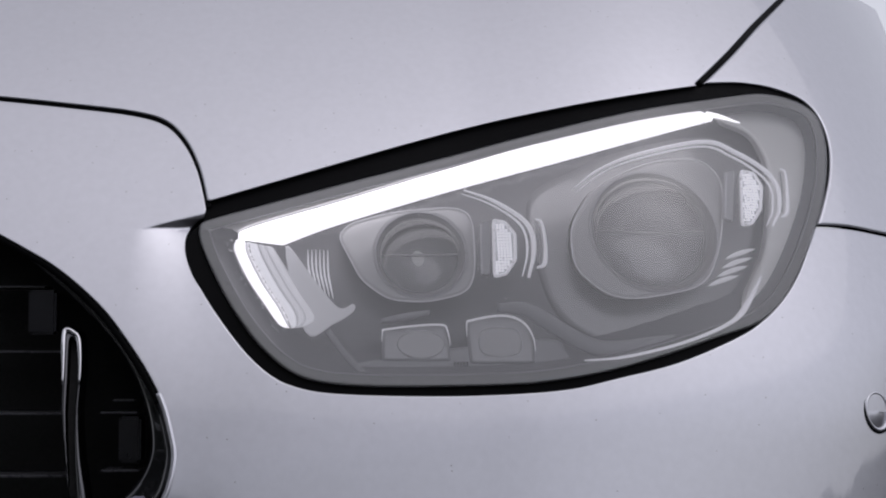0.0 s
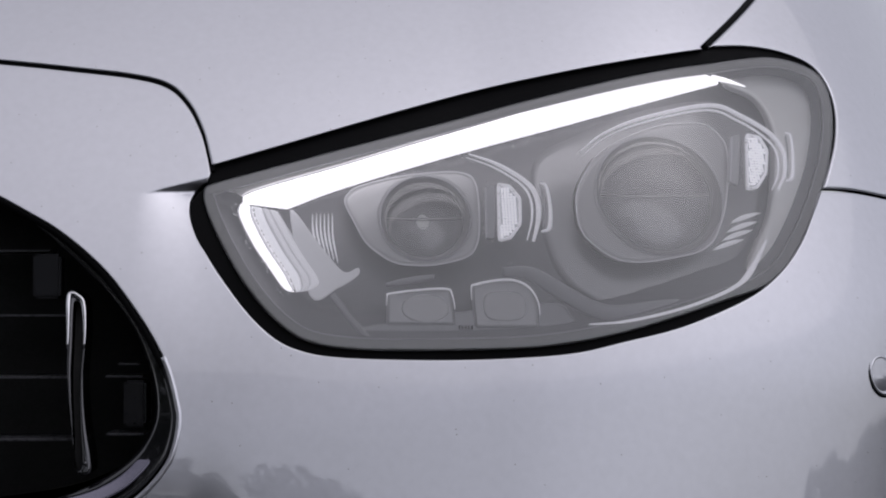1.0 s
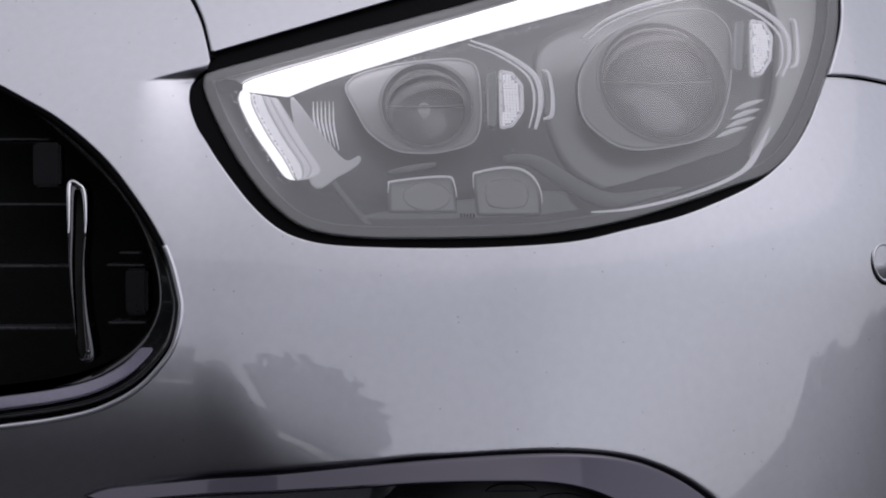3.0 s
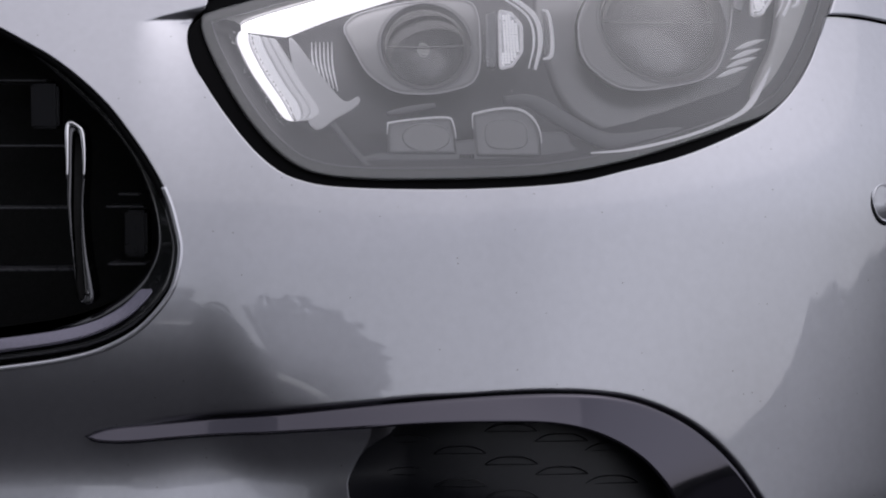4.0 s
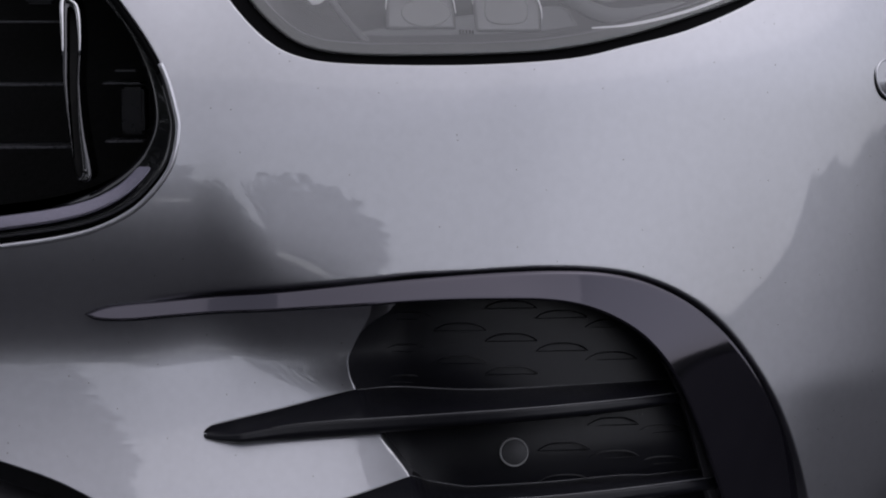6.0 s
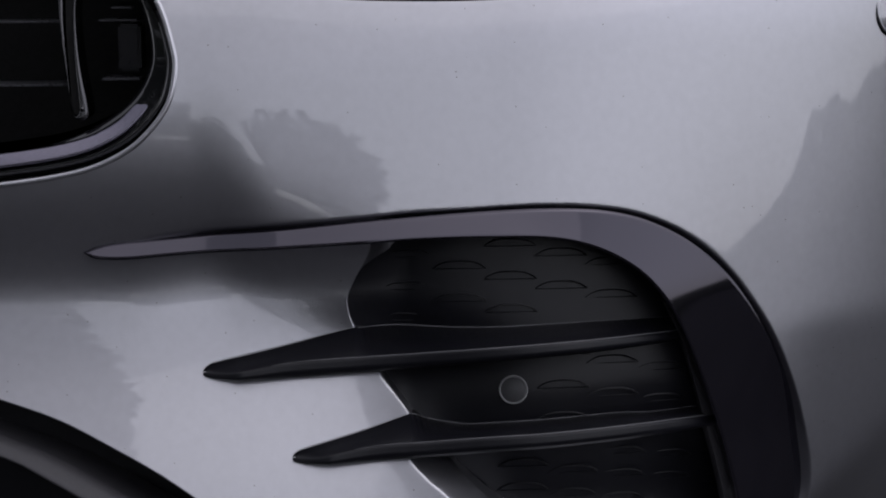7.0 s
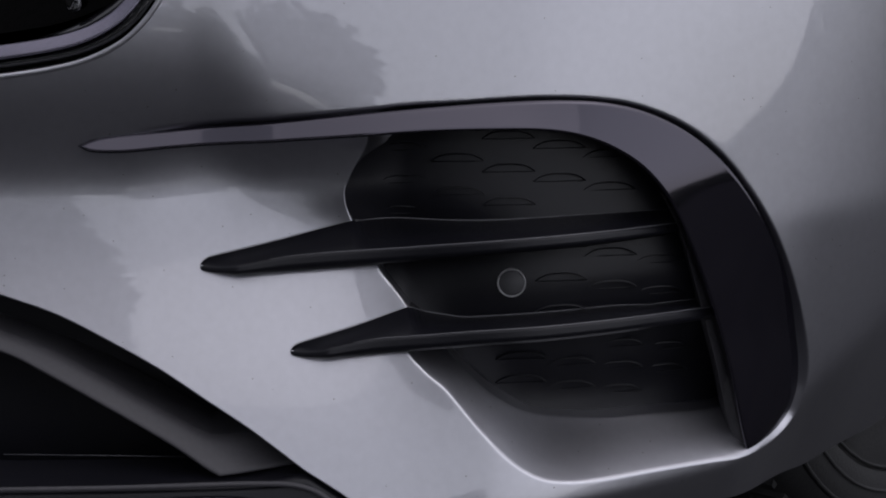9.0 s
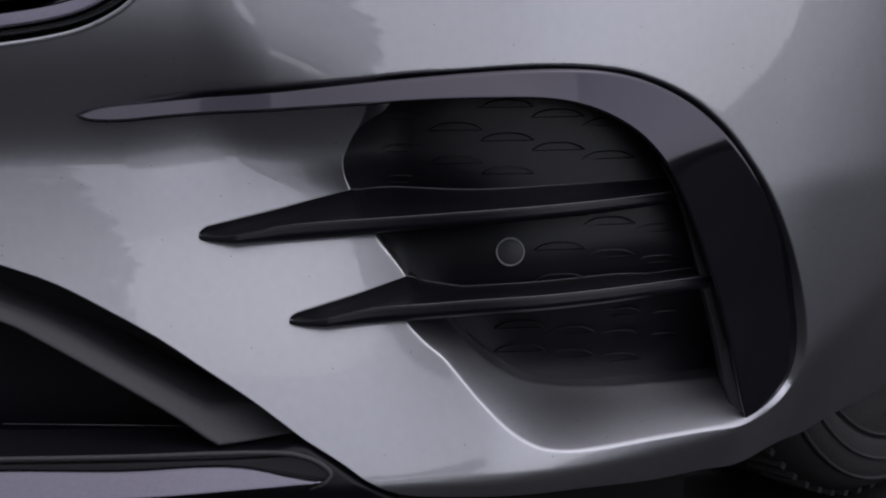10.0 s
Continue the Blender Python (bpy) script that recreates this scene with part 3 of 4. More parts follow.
def tube(name, line, rad, material, parent, sides=8, flat=1.0, label=""):
    """A rod along a line, tapered to its ends where rad is a list; flat: depth over height."""
    line = np.asarray(line, float)
    m = len(line)
    rads = np.interp(np.linspace(0, 1, m), np.linspace(0, 1, len(rad)), rad) if isinstance(rad, (list, tuple)) else np.full(m, rad)
    tan = np.gradient(line, axis=0)
    tan /= np.linalg.norm(tan, axis=1)[:, None] + 1e-12
    dep = np.tile([0.0, 1.0, 0.0], (m, 1))
    side = np.cross(tan, dep)
    side /= np.linalg.norm(side, axis=1)[:, None] + 1e-12
    verts, faces = [], []
    for i in range(m):
        for k in range(sides):
            w = 2 * math.pi * k / sides
            verts.append(line[i] + rads[i] * (math.cos(w) * side[i] + flat * math.sin(w) * dep[i]))
    for i in range(m - 1):
        for k in range(sides):
            q = (k + 1) % sides
            faces.append((i * sides + k, i * sides + q, (i + 1) * sides + q, (i + 1) * sides + k))
    faces += [tuple(range(sides))[::-1], tuple((m - 1) * sides + k for k in range(sides))]
    return mesh(name, verts, faces, material, parent, label=label)


def loft(name, rows, material, parent, closed=True, smooth=True, caps=True, label=""):
    """Skin over cross-sections of equal length, with end caps."""
    m, k = len(rows), len(rows[0])
    verts = [tuple(p) for row in rows for p in row]
    faces = []
    for i in range(m - 1):
        for j in range(k if closed else k - 1):
            q = (j + 1) % k
            faces.append((i * k + j, i * k + q, (i + 1) * k + q, (i + 1) * k + j))
    if closed and caps:
        faces += [tuple(range(k))[::-1], tuple((m - 1) * k + j for j in range(k))]
    return mesh(name, verts, faces, material, parent, smooth=smooth, label=label)


def box(name, lo, hi, material, parent, bevel=0.0, label=""):
    bm = bmesh.new()
    bmesh.ops.create_cube(bm, size=1)
    bmesh.ops.scale(bm, vec=[b - a for a, b in zip(lo, hi)], verts=bm.verts)
    bmesh.ops.translate(bm, vec=[(a + b) / 2 for a, b in zip(lo, hi)], verts=bm.verts)
    if bevel:
        bmesh.ops.bevel(bm, geom=bm.edges[:], offset=bevel, segments=2, affect="EDGES")
    return part(name, bm, material, parent, label)


def circle(cx, cz, rx, rz, n=40):
    w = np.linspace(0, 2 * math.pi, n, endpoint=False)
    return np.stack([cx + rx * np.cos(w), cz + rz * np.sin(w)], 1)


def sag(dy):
    return lambda x, z: base(x, z) + dy



def lathe(name, at, profile, material, parent, n=32, turn=None, label=""):
    """A round part about the y axis through at, from (radius, depth) pairs."""
    rows = []
    for rad, dep in profile:
        rows.append([Vector((rad * math.cos(2 * math.pi * k / n), dep, rad * math.sin(2 * math.pi * k / n))) for k in range(n)])
    rows = [[Vector(at) + (turn @ p if turn else p) for p in row] for row in rows]
    return loft(name, rows, material, parent, label=label)


def cut(pts, times=2, k=0.2):
    """An outline with its corners cut off, for tight rounded corners."""
    p = np.asarray(pts, float)
    for _ in range(times):
        q = np.roll(p, -1, 0)
        p = np.stack([p * (1 - k) + q * k, p * k + q * (1 - k)], 1).reshape(-1, 2)
    return p


def inset(line, d):
    """A closed outline moved inwards."""
    t = np.roll(line, -1, 0) - np.roll(line, 1, 0)
    n = np.stack([-t[:, 1], t[:, 0]], 1) / (np.linalg.norm(t, axis=1)[:, None] + 1e-12)
    area = (line[:, 0] * np.roll(line[:, 1], -1) - np.roll(line[:, 0], -1) * line[:, 1]).sum()
    return line + n * d * (1 if area > 0 else -1)


# ground
GROUND = -0.06
bm = bmesh.new()
bmesh.ops.create_grid(bm, x_segments=40, y_segments=40, size=400)
bmesh.ops.translate(bm, vec=(0, 0, GROUND), verts=bm.verts)
ground = tagged(part("ground", bm, ASPHALT, None), "dark grey worn asphalt ground under the car", "ground", kind="structure")

# the car
car = tagged(new("car"), "silver metallic car front corner with lit headlamp, parked on asphalt", "car")

bumper_line = join_lines(spline(HOOD_GAP), spline(LAMP_LOW), spline(FENDER_GAP), spline(SIDE), spline(BOTTOM), spline(INTAKE_EDGE), spline(GRILLE_EDGE))
insert_line = spline(INSERT, True, 6)
bumper = skin("front_bumper", bumper_line, bumper_skin, PAINT, car, [insert_line], r=0.0012, depth=0.03, step=0.0055, folds=[spline(BOWL, True, 36), np.concatenate([NOSE_LINE, NOSE_LINE[::-1] - [0, 0.006]]), np.concatenate([spline(ROLL, n=30) + [0, 0.0015], spline(ROLL, n=30)[::-1] - [0, 0.002]])], label="silver metallic painted front bumper")
hood_line = join_lines(np.array(HOOD_GAP)[[0]] + [[0, 0.13]], spline(HOOD_GAP)[:-3] + [0.0012, 0.0032], spline(HOOD_LAMP), spline(HOOD_SIDE) - [0.0035, 0])
hood = skin("hood", hood_line, lambda x, z: base(x, z) - 0.002, PAINT, car, r=0.0016, depth=0.02, label="silver metallic bonnet edge")
fender_line = join_lines(spline(HOOD_SIDE)[::-1] + [0.0035, 0], spline(FENDER_LAMP), spline(FENDER_GAP) + [0, 0.0025], np.array(HOOD_SIDE)[[-1]] + [[0.12, 0.0]])
fender = skin("fender", fender_line, lambda x, z: base(x, z) - 0.001, PAINT, car, r=0.003, depth=0.02, label="silver metallic front wing")

tube("gap_seal", on(spline(HOOD_GAP) + [0.0006, 0.0016], base, 0.0046), 0.0034, RUBBER, hood, label="black rubber seal in the gap")
tube("gap_seal", on(spline(HOOD_SIDE), base, 0.0050), 0.0048, RUBBER, fender, label="black rubber seal in the gap")

# headlamp: housing with its parts
glass_line = spline(GLASS, True, 4)


def bucket(x, z):
    return base(x, z) + 0.006 + 0.050 * ease(far(x, z, glass_line) / 0.030)


headlamp = skin("headlamp", glass_line, bucket, HOUSING, car, r=0.001, depth=0.004, step=0.007, label="grey headlamp housing behind a clear cover, lit")
skin("cover_glass", glass_line, lambda x, z: base(x, z) - 0.001, LENS, headlamp, r=0.0022, depth=0.004, step=0.01, label="clear lamp cover with dust, painted haze and droplets").visible_shadow = False
seal_out = join_lines(spline(HOOD_LAMP) + [-0.003, 0.010], spline(FENDER_LAMP) + [0.004, 0.003], (spline(LAMP_LOW) + [0.0, -0.004])[::-1])
skin("seal", seal_out, sag(0.0035), RUBBER, headlamp, [inset(glass_line, -0.0004)], r=0.0012, depth=0.02, label="black rubber seal")
rim = inset(glass_line, 0.0082)
skin("cover_rim", inset(glass_line, 0.0006), sag(0.0035), RIM, headlamp, [rim], r=0.0008, depth=0.006, step=0.006, label="grey moulded rim behind the cover's edge")
tube("cover_edge", on(np.concatenate([rim, rim[:1]]), base, 0.004), 0.0004, PALE, headlamp, 6, label="pale moulded edge of the cover")
ledge = join_lines(spline(GLASS[:10]) + [0.0, -0.0022], (spline(DRL_TOP)[8:] + [0.0, 0.0012])[: -4], [(-0.0700, 0.7290), (-0.0840, 0.7310)])
skin("upper_ledge", ledge, sag(0.010), LEDGE_AND_SHEEN, headlamp, r=0.0012, depth=0.008, step=0.006, label="pale grey ledge above the light bar")
# the pale side sheet imitates sky mirrored in the curved cover
edge_in = inset(glass_line, 0.0090)
wall_out = np.array([p for p in edge_in if p[0] > 0.300])
wall = join_lines(wall_out, spline([(0.3180, 0.6900), (0.3330, 0.7150), (0.3440, 0.7500), (0.3500, 0.7850), (0.3420, 0.8120), (0.3180, 0.8240)]))
skin("side_sheen", wall, sag(0.026), LEDGE_AND_SHEEN, headlamp, r=0.004, depth=0.012, step=0.006, label="pale sheet for the sky mirrored in the cover's side")
# sheet added to raise the brightness of the housing round this projector
field = spline([(0.1560, 0.7560), (0.1590, 0.7000), (0.1760, 0.6600), (0.2200, 0.6440), (0.2900, 0.6640), (0.3250, 0.7050), (0.3400, 0.7500), (0.3380, 0.8000), (0.3000, 0.8140), (0.2400, 0.8010), (0.1950, 0.7820)], True, 8)
skin("lighter_field", field, sag(0.050), FIELD, headlamp, r=0.006, depth=0.01, step=0.007, label="mid grey sheet added to lighten the housing")

# small grey patch painted in for a reflection on the black band
skin("band_glint", spline(BAND_GLINT, True, 4), sag(0.006), SATIN_GREY, headlamp, r=0.0008, depth=0.006, label="grey patch for a reflection in the black band")

# light bar and its bent leg
drl = join_lines(spline(DRL_TOP), spline(DRL_LOW)[::-1])
skin("light_bar", drl, sag(0.012), LIT, headlamp, r=0.003, depth=0.006, step=0.006, label="glowing white daytime light bar")
tail = on(spline([(DRL_TOP[0][0] - 0.006, DRL_TOP[0][1] + 0.001), (DRL_TOP[0][0] + 0.006, DRL_TOP[0][1] - 0.001), (DRL_TOP[0][0] + 0.022, DRL_TOP[0][1] - 0.0055)]), base, 0.012)
tube("light_tail", tail, [0.0022, 0.0018, 0.0005], LIT, headlamp, label="glowing tapered tip of the light bar")
out_leg, in_leg = spline(DRL_LEG_OUT, n=10), spline(DRL_LEG_IN, n=10)
m = np.linspace(0, 1, 40)


def between(s):
    a = np.stack([np.interp(m, np.linspace(0, 1, len(out_leg)), out_leg[:, k]) for k in (0, 1)], 1)
    b = np.stack([np.interp(m, np.linspace(0, 1, len(in_leg)), in_leg[:, k]) for k in (0, 1)], 1)
    return a * (1 - s) + b * s


for s0, s1, material, dy in ((0.0, 0.24, LIT, 0.0115), (0.31, 0.58, LEG_MID, 0.0135), (0.64, 0.78, LIT_DIM, 0.0125), (0.82, 1.0, LIT_DIM, 0.0140)):
    strip = join_lines(between(s0)[:-1], between(s1)[:-1][::-1])
    skin("light_leg", strip, sag(dy), material, headlamp, r=0.0012, depth=0.006, step=0.006, label="glowing white light guide strip")
skin("leg_back", join_lines(between(-0.05), between(1.05)[::-1]), sag(0.020), WHITE_GLOW, headlamp, r=0.001, depth=0.004, label="white carrier of the light guide, with added glow")
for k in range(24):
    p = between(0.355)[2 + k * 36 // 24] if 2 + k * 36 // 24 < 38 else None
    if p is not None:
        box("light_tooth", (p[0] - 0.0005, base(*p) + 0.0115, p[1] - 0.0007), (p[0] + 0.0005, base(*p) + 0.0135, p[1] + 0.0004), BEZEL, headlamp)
skin("clear_foot", join_lines(spline(DRL_CLEAR, True, 5)), sag(0.0165), WHITE_GLOW, headlamp, r=0.0015, depth=0.006, label="frosted clear plastic foot with added glow")
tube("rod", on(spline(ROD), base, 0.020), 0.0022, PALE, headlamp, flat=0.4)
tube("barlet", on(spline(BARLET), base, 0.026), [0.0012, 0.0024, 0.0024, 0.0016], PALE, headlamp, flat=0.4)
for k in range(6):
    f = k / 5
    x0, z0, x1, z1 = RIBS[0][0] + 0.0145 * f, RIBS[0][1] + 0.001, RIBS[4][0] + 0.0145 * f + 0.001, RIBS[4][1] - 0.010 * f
    tube("rib", on(spline([(x0, z0), (x0 + 0.0006, (z0 + z1) / 2), (x1, z1)]), base, 0.022), [0.0002, 0.0006, 0.0008, 0.0003], PALE_GLOW, headlamp, 6)

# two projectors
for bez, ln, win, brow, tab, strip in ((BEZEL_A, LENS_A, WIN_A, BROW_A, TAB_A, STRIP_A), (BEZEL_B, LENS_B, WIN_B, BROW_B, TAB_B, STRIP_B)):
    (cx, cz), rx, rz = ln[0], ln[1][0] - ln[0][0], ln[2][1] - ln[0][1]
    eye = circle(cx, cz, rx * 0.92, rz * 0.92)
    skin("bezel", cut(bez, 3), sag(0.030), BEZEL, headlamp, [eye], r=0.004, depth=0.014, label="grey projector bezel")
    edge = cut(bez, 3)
    tube("bezel_line", on(np.concatenate([edge, edge[:1]]), base, 0.030), 0.0005, WHITE_GLOW, headlamp, 6)
    rows = []
    for dep, k in ((0.031, 0.93), (0.040, 0.88), (0.060, 0.82), (0.074, 0.78), (0.076, 0.02)):
        rows.append([(p[0], float(base(p[0], p[1])) + dep, p[1]) for p in circle(cx, cz, rx * k, rz * k, 48)])
    loft("tunnel", rows, TUNNEL, headlamp, caps=False, label="dark projector tunnel")
    half = spline([(cx - 0.62 * rx, cz - 0.02 * rz), (cx - 0.30 * rx, cz + 0.05 * rz), (cx + 0.10 * rx, cz + 0.42 * rz), (cx + 0.55 * rx, cz + 0.40 * rz), (cx + 0.64 * rx, cz - 0.15 * rz), (cx + 0.25 * rx, cz - 0.62 * rz), (cx - 0.25 * rx, cz - 0.58 * rz)], True, 8)
    skin("reflector", half, lambda x, z: base(x, z) + 0.066 - 60 * ((x - cx) ** 2 + (z - cz) ** 2) * 0.12, REFLECTOR, headlamp, r=0.002, depth=0.004, step=0.005, label="bright curved reflector inside the projector")
    tube("shutter", on(np.array([(cx - 0.8 * rx, cz + 0.01 * rz), (cx, cz - 0.01 * rz), (cx + 0.8 * rx, cz + 0.03 * rz)]), base, 0.050), 0.0008, TUNNEL, headlamp, 6, label="dark shutter edge")
    bulb = circle(cx - 0.02 * rx, cz - 0.05 * rz, 0.16 * rx, 0.2 * rz, 20)
    skin("emitter", bulb, sag(0.056), TUNNEL, headlamp, r=0.001, depth=0.01, step=0.004, label="dark emitter block")
    dome = []
    for k in range(13):
        w = k / 12 * math.pi / 2
        ring_line = circle(cx, cz, rx * 0.93 * math.cos(w) + 1e-4, rz * 0.93 * math.cos(w) + 1e-4, 48)
        dome.append([(p[0], float(base(p[0], p[1])) + 0.034 - 0.016 * math.sin(w), p[1]) for p in ring_line])
    loft("projector_lens", dome, LENS_GLASS, headlamp, caps=False, label="domed clear projector lens").visible_shadow = False
    collar = circle(cx, cz, rx * 0.94, rz * 0.94, 60)
    tube("lens_collar", on(np.concatenate([collar, collar[:1]]), base, 0.0305), 0.0009, PALE, headlamp, 6, label="pale ring round the lens")
    frame_line = cut(win, 2, 0.07)
    tube("window_frame", on(np.concatenate([frame_line, frame_line[:1]]), base, 0.0185), 0.0013, PALE_GLOW, headlamp, label="clear window frame with added glow")
    skin("lit_window", frame_line, sag(0.021), WHITE_LIT, headlamp, r=0.0008, depth=0.006, label="glowing ribbed side window")
    verts, faces = [], []
    lo, hi = frame_line.min(0), frame_line.max(0)
    for gx in np.arange(lo[0], hi[0], 0.0022):
        for gz in np.arange(lo[1], hi[1], 0.0022):
            if far(gx, gz, frame_line)[0] > 0.0018:
                c, y0 = len(verts), float(base(gx, gz)) + 0.0205
                verts += [(gx - 0.00095, y0, gz - 0.00095), (gx + 0.00095, y0, gz - 0.00095), (gx + 0.00095, y0, gz + 0.00095), (gx - 0.00095, y0, gz + 0.00095), (gx, y0 - 0.0006, gz)]
                faces += [(c, c + 1, c + 4), (c + 1, c + 2, c + 4), (c + 2, c + 3, c + 4), (c + 3, c, c + 4)]
    mesh("prism_grid", verts, faces, LIT_SOFT, headlamp, smooth=False, label="glowing prism grid")
    skin("side_strip", cut(strip, 2, 0.1), sag(0.021), PALE, headlamp, r=0.001, depth=0.006)
    p0, p1 = np.array(strip[0]), np.array(strip[3])
    for k in range(14):
        p = p0 + (p1 - p0) * (k + 0.5) / 14
        box("strip_tooth", (p[0] - 0.0003, base(*p) + 0.019, p[1] - 0.0009), (p[0] + 0.0009, base(*p) + 0.021, p[1] + 0.0005), WHITE_GLOW, headlamp)
    tube("brow", on(spline(brow), base, 0.014), [0.0005, 0.0016, 0.0020, 0.0020, 0.0012], PALE_GLOW, headlamp, label="pale brow with added glow")
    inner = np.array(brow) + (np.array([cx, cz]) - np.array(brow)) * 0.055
    tube("brow_line", on(spline(inner), base, 0.016), [0.0003, 0.0008, 0.0010, 0.0010, 0.0005], PALE_GLOW, headlamp, 6)
    tube("tab", on(spline(tab), base, 0.016), [0.0006, 0.0012, 0.0014, 0.0018, 0.0008], PALE_GLOW, headlamp, label="clear side tab with added glow")
    left = np.array(tab) + [-0.0042, 0]
    tube("tab_line", on(spline(left[1:4]), base, 0.018), 0.0006, PALE, headlamp, 6)
# hook, stripes and module rims get their brightness from added emission
tube("hook", on(spline(HOOK), base, 0.004), [0.0006, 0.0013, 0.0013, 0.0016, 0.0026, 0.0010], PALE_GLOW, headlamp, label="pale hook line with added glow")
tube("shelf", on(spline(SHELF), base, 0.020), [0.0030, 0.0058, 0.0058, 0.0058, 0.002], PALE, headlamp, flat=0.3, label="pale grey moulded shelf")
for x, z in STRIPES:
    tube("side_stripe", on(spline([(x - 0.013, z - 0.005), (x, z), (x + 0.013, z + 0.0035)]), base, 0.020), [0.0002, 0.0016, 0.0019, 0.0014, 0.0002], FROST_GLOW, headlamp)

# low modules on their tray
for line, rad in ((MOD_A, 0.0008), (MOD_B, 0.0009)):
    edge = spline(line, n=6)
    skin("module", edge, sag(0.026), MODULE, headlamp, r=0.003, depth=0.012, step=0.006, label="grey low beam module")
    tube("module_edge", on(edge[4:-3], base, 0.0255), [0.0002, rad, rad, rad, 0.0003], PALE_GLOW, headlamp, 6, label="module rim with added glow")
c = np.mean(MOD_A, 0)
skin("module_window", circle(c[0] + 0.004, c[1] - 0.003, 0.017, 0.010), sag(0.0252), BEZEL, headlamp, r=0.001, depth=0.004)
c = np.mean(MOD_B, 0)
skin("module_window", spline([(c[0] - 0.013, c[1] - 0.013), (c[0] + 0.012, c[1] - 0.013), (c[0] + 0.012, c[1] + 0.004), (c[0] - 0.013, c[1] + 0.004)], True, 4), sag(0.0252), BEZEL, headlamp, r=0.001, depth=0.004)
skin("tray", spline(TRAY, True, 4), sag(0.028), PALE, headlamp, r=0.002, depth=0.01, label="pale grey tray")
for k in range(5):
    x = (MOD_A[-1][0] + MOD_B[0][0]) / 2 + (k - 2) * 0.0022
    box("tray_slot", (x - 0.0005, base(x, MOD_B[0][1]) + 0.022, MOD_B[0][1] - 0.001), (x + 0.0005, base(x, MOD_B[0][1]) + 0.027, MOD_B[0][1] + 0.002), DARK, headlamp)

# grille
grille_out, grille_in = spline(GRILLE_EDGE), spline(GR_IN)
ring = join_lines(inset(grille_out, 0.003), grille_in[::-1])


fine_out = spline(GRILLE_EDGE, n=80)


def ring_skin(x, z):
    d = np.sqrt(((np.asarray(x)[:, None] - fine_out[:, 0]) ** 2 + (np.asarray(z)[:, None] - fine_out[:, 1]) ** 2).min(1))
    return base(x, z) + 0.014 + 0.35 * d


grille = skin("grille", ring, ring_skin, GLOSS_BLACK, car, r=0.004, depth=0.10, label="black radiator grille in a gloss black surround")
# brighter strip stands in for sky mirrored along the black ring's foot
band = slice(0, 50)
skin("ring_sheen", join_lines(inset(grille_out, 0.0100)[band], inset(grille_out, 0.0195)[band][::-1]), lambda x, z: ring_skin(x, z) - 0.010 + 0.25 * (z - 0.5), STRIP_AND_SHEEN, grille, r=0.002, depth=0.02, step=0.005, label="lilac strip for the sky mirrored in the foot of the surround")
blade_line = spline(BAR, True, 5)
slot = np.mean(BAR, 0) + (blade_line - np.mean(BAR, 0)) * [0.5, 0.90] - [0, 0.004]
skin("blade", blade_line, sag(0.018), CHROME_DARK, grille, [slot], r=0.0025, depth=0.03, label="chrome upright blade with a black slot")
# rod of lighter chrome imitates sky mirrored at the top of the blade
crown = np.array([p for p in np.roll(blade_line, 22, 0) if p[1] > 0.612])
crown = crown[np.argsort(np.unwrap(np.arctan2(crown[:, 1] - 0.63, crown[:, 0] + 0.178) % (2 * math.pi) + np.where(np.arctan2(crown[:, 1] - 0.63, crown[:, 0] + 0.178) % (2 * math.pi) < 4.712, 2 * math.pi, 0)))]
tube("blade_sheen", on(crown + (np.array([-0.178, 0.63]) - crown) * 0.12, base, 0.0165), [0.0006, 0.0018, 0.0018, 0.0018, 0.0018, 0.0006], CHROME, grille, label="chrome rod for the sky mirrored in the blade's top")
lathe("blade_screw", (BAR[7][0] - 0.004, float(base(*BAR[7])) + 0.016, BAR[7][1] + 0.004), [(0.0016, 0.004), (0.0016, -0.0002), (0.0011, -0.0008), (1e-5, -0.0008)], CHROME_DARK, grille, 16)
skin("blade_core", inset(slot, -0.001), sag(0.028), DARK, grille, r=0.001, depth=0.02)
for i in range(4):
    (x0, z0), (x1, z1) = SLATS_L[2 * i], SLATS_L[2 * i + 1]
    box("slat", (-0.36, base(x1, z1) + 0.05, z0 - 0.0014), (x1 + 0.004, base(x1, z1) + 0.09, z0), SLAT, grille, 0.0004)
for i in range(2):
    (x0, z0), (x1, z1) = SLATS_R[2 * i], SLATS_R[2 * i + 1]
    box("slat", (x0, base(x1, z1) + 0.05, z0 - 0.0014), (x1 + 0.002, base(x1, z1) + 0.09, z0), SLAT, grille, 0.0004)
lip = grille_out[: len(grille_out) * 9 // 16] + [0.0006, -0.0006]
tube("grille_lip", on(lip, base, 0.0012), 0.0022, PAINT, bumper, label="silver rolled lip under the grille")
rim_top = grille_out[len(grille_out) * 9 // 16 - 6:]
tube("grille_seal", on(rim_top[2:-2] + [-0.0022, -0.0012], base, 0.0050), 0.0030, RUBBER, grille, label="black seal along the surround")
x, z = SLATS_R[0]
box("slat", (x + 0.009, 0.08, z + 0.0075), (x + 0.024, 0.10, z + 0.0088), SLAT, grille, 0.0004)
x, z = SLATS_L[1]
box("duct", (x - 0.004, 0.10, z - 0.036), (x + 0.016, 0.12, z - 0.004), SATIN_BLACK, grille, 0.002)
x, z = SLATS_R[1]
box("duct", (x - 0.012, 0.085, z - 0.037), (x + 0.004, 0.12, z - 0.004), SATIN_BLACK, grille, 0.002)
# plain black blocks added to stop light from behind and darken the ground
box("body_block", (-1.35, 0.19, 0.16), (0.20, 2.2, 0.80), DARK, car, 0.01, "black block behind the panels, added to keep light out")
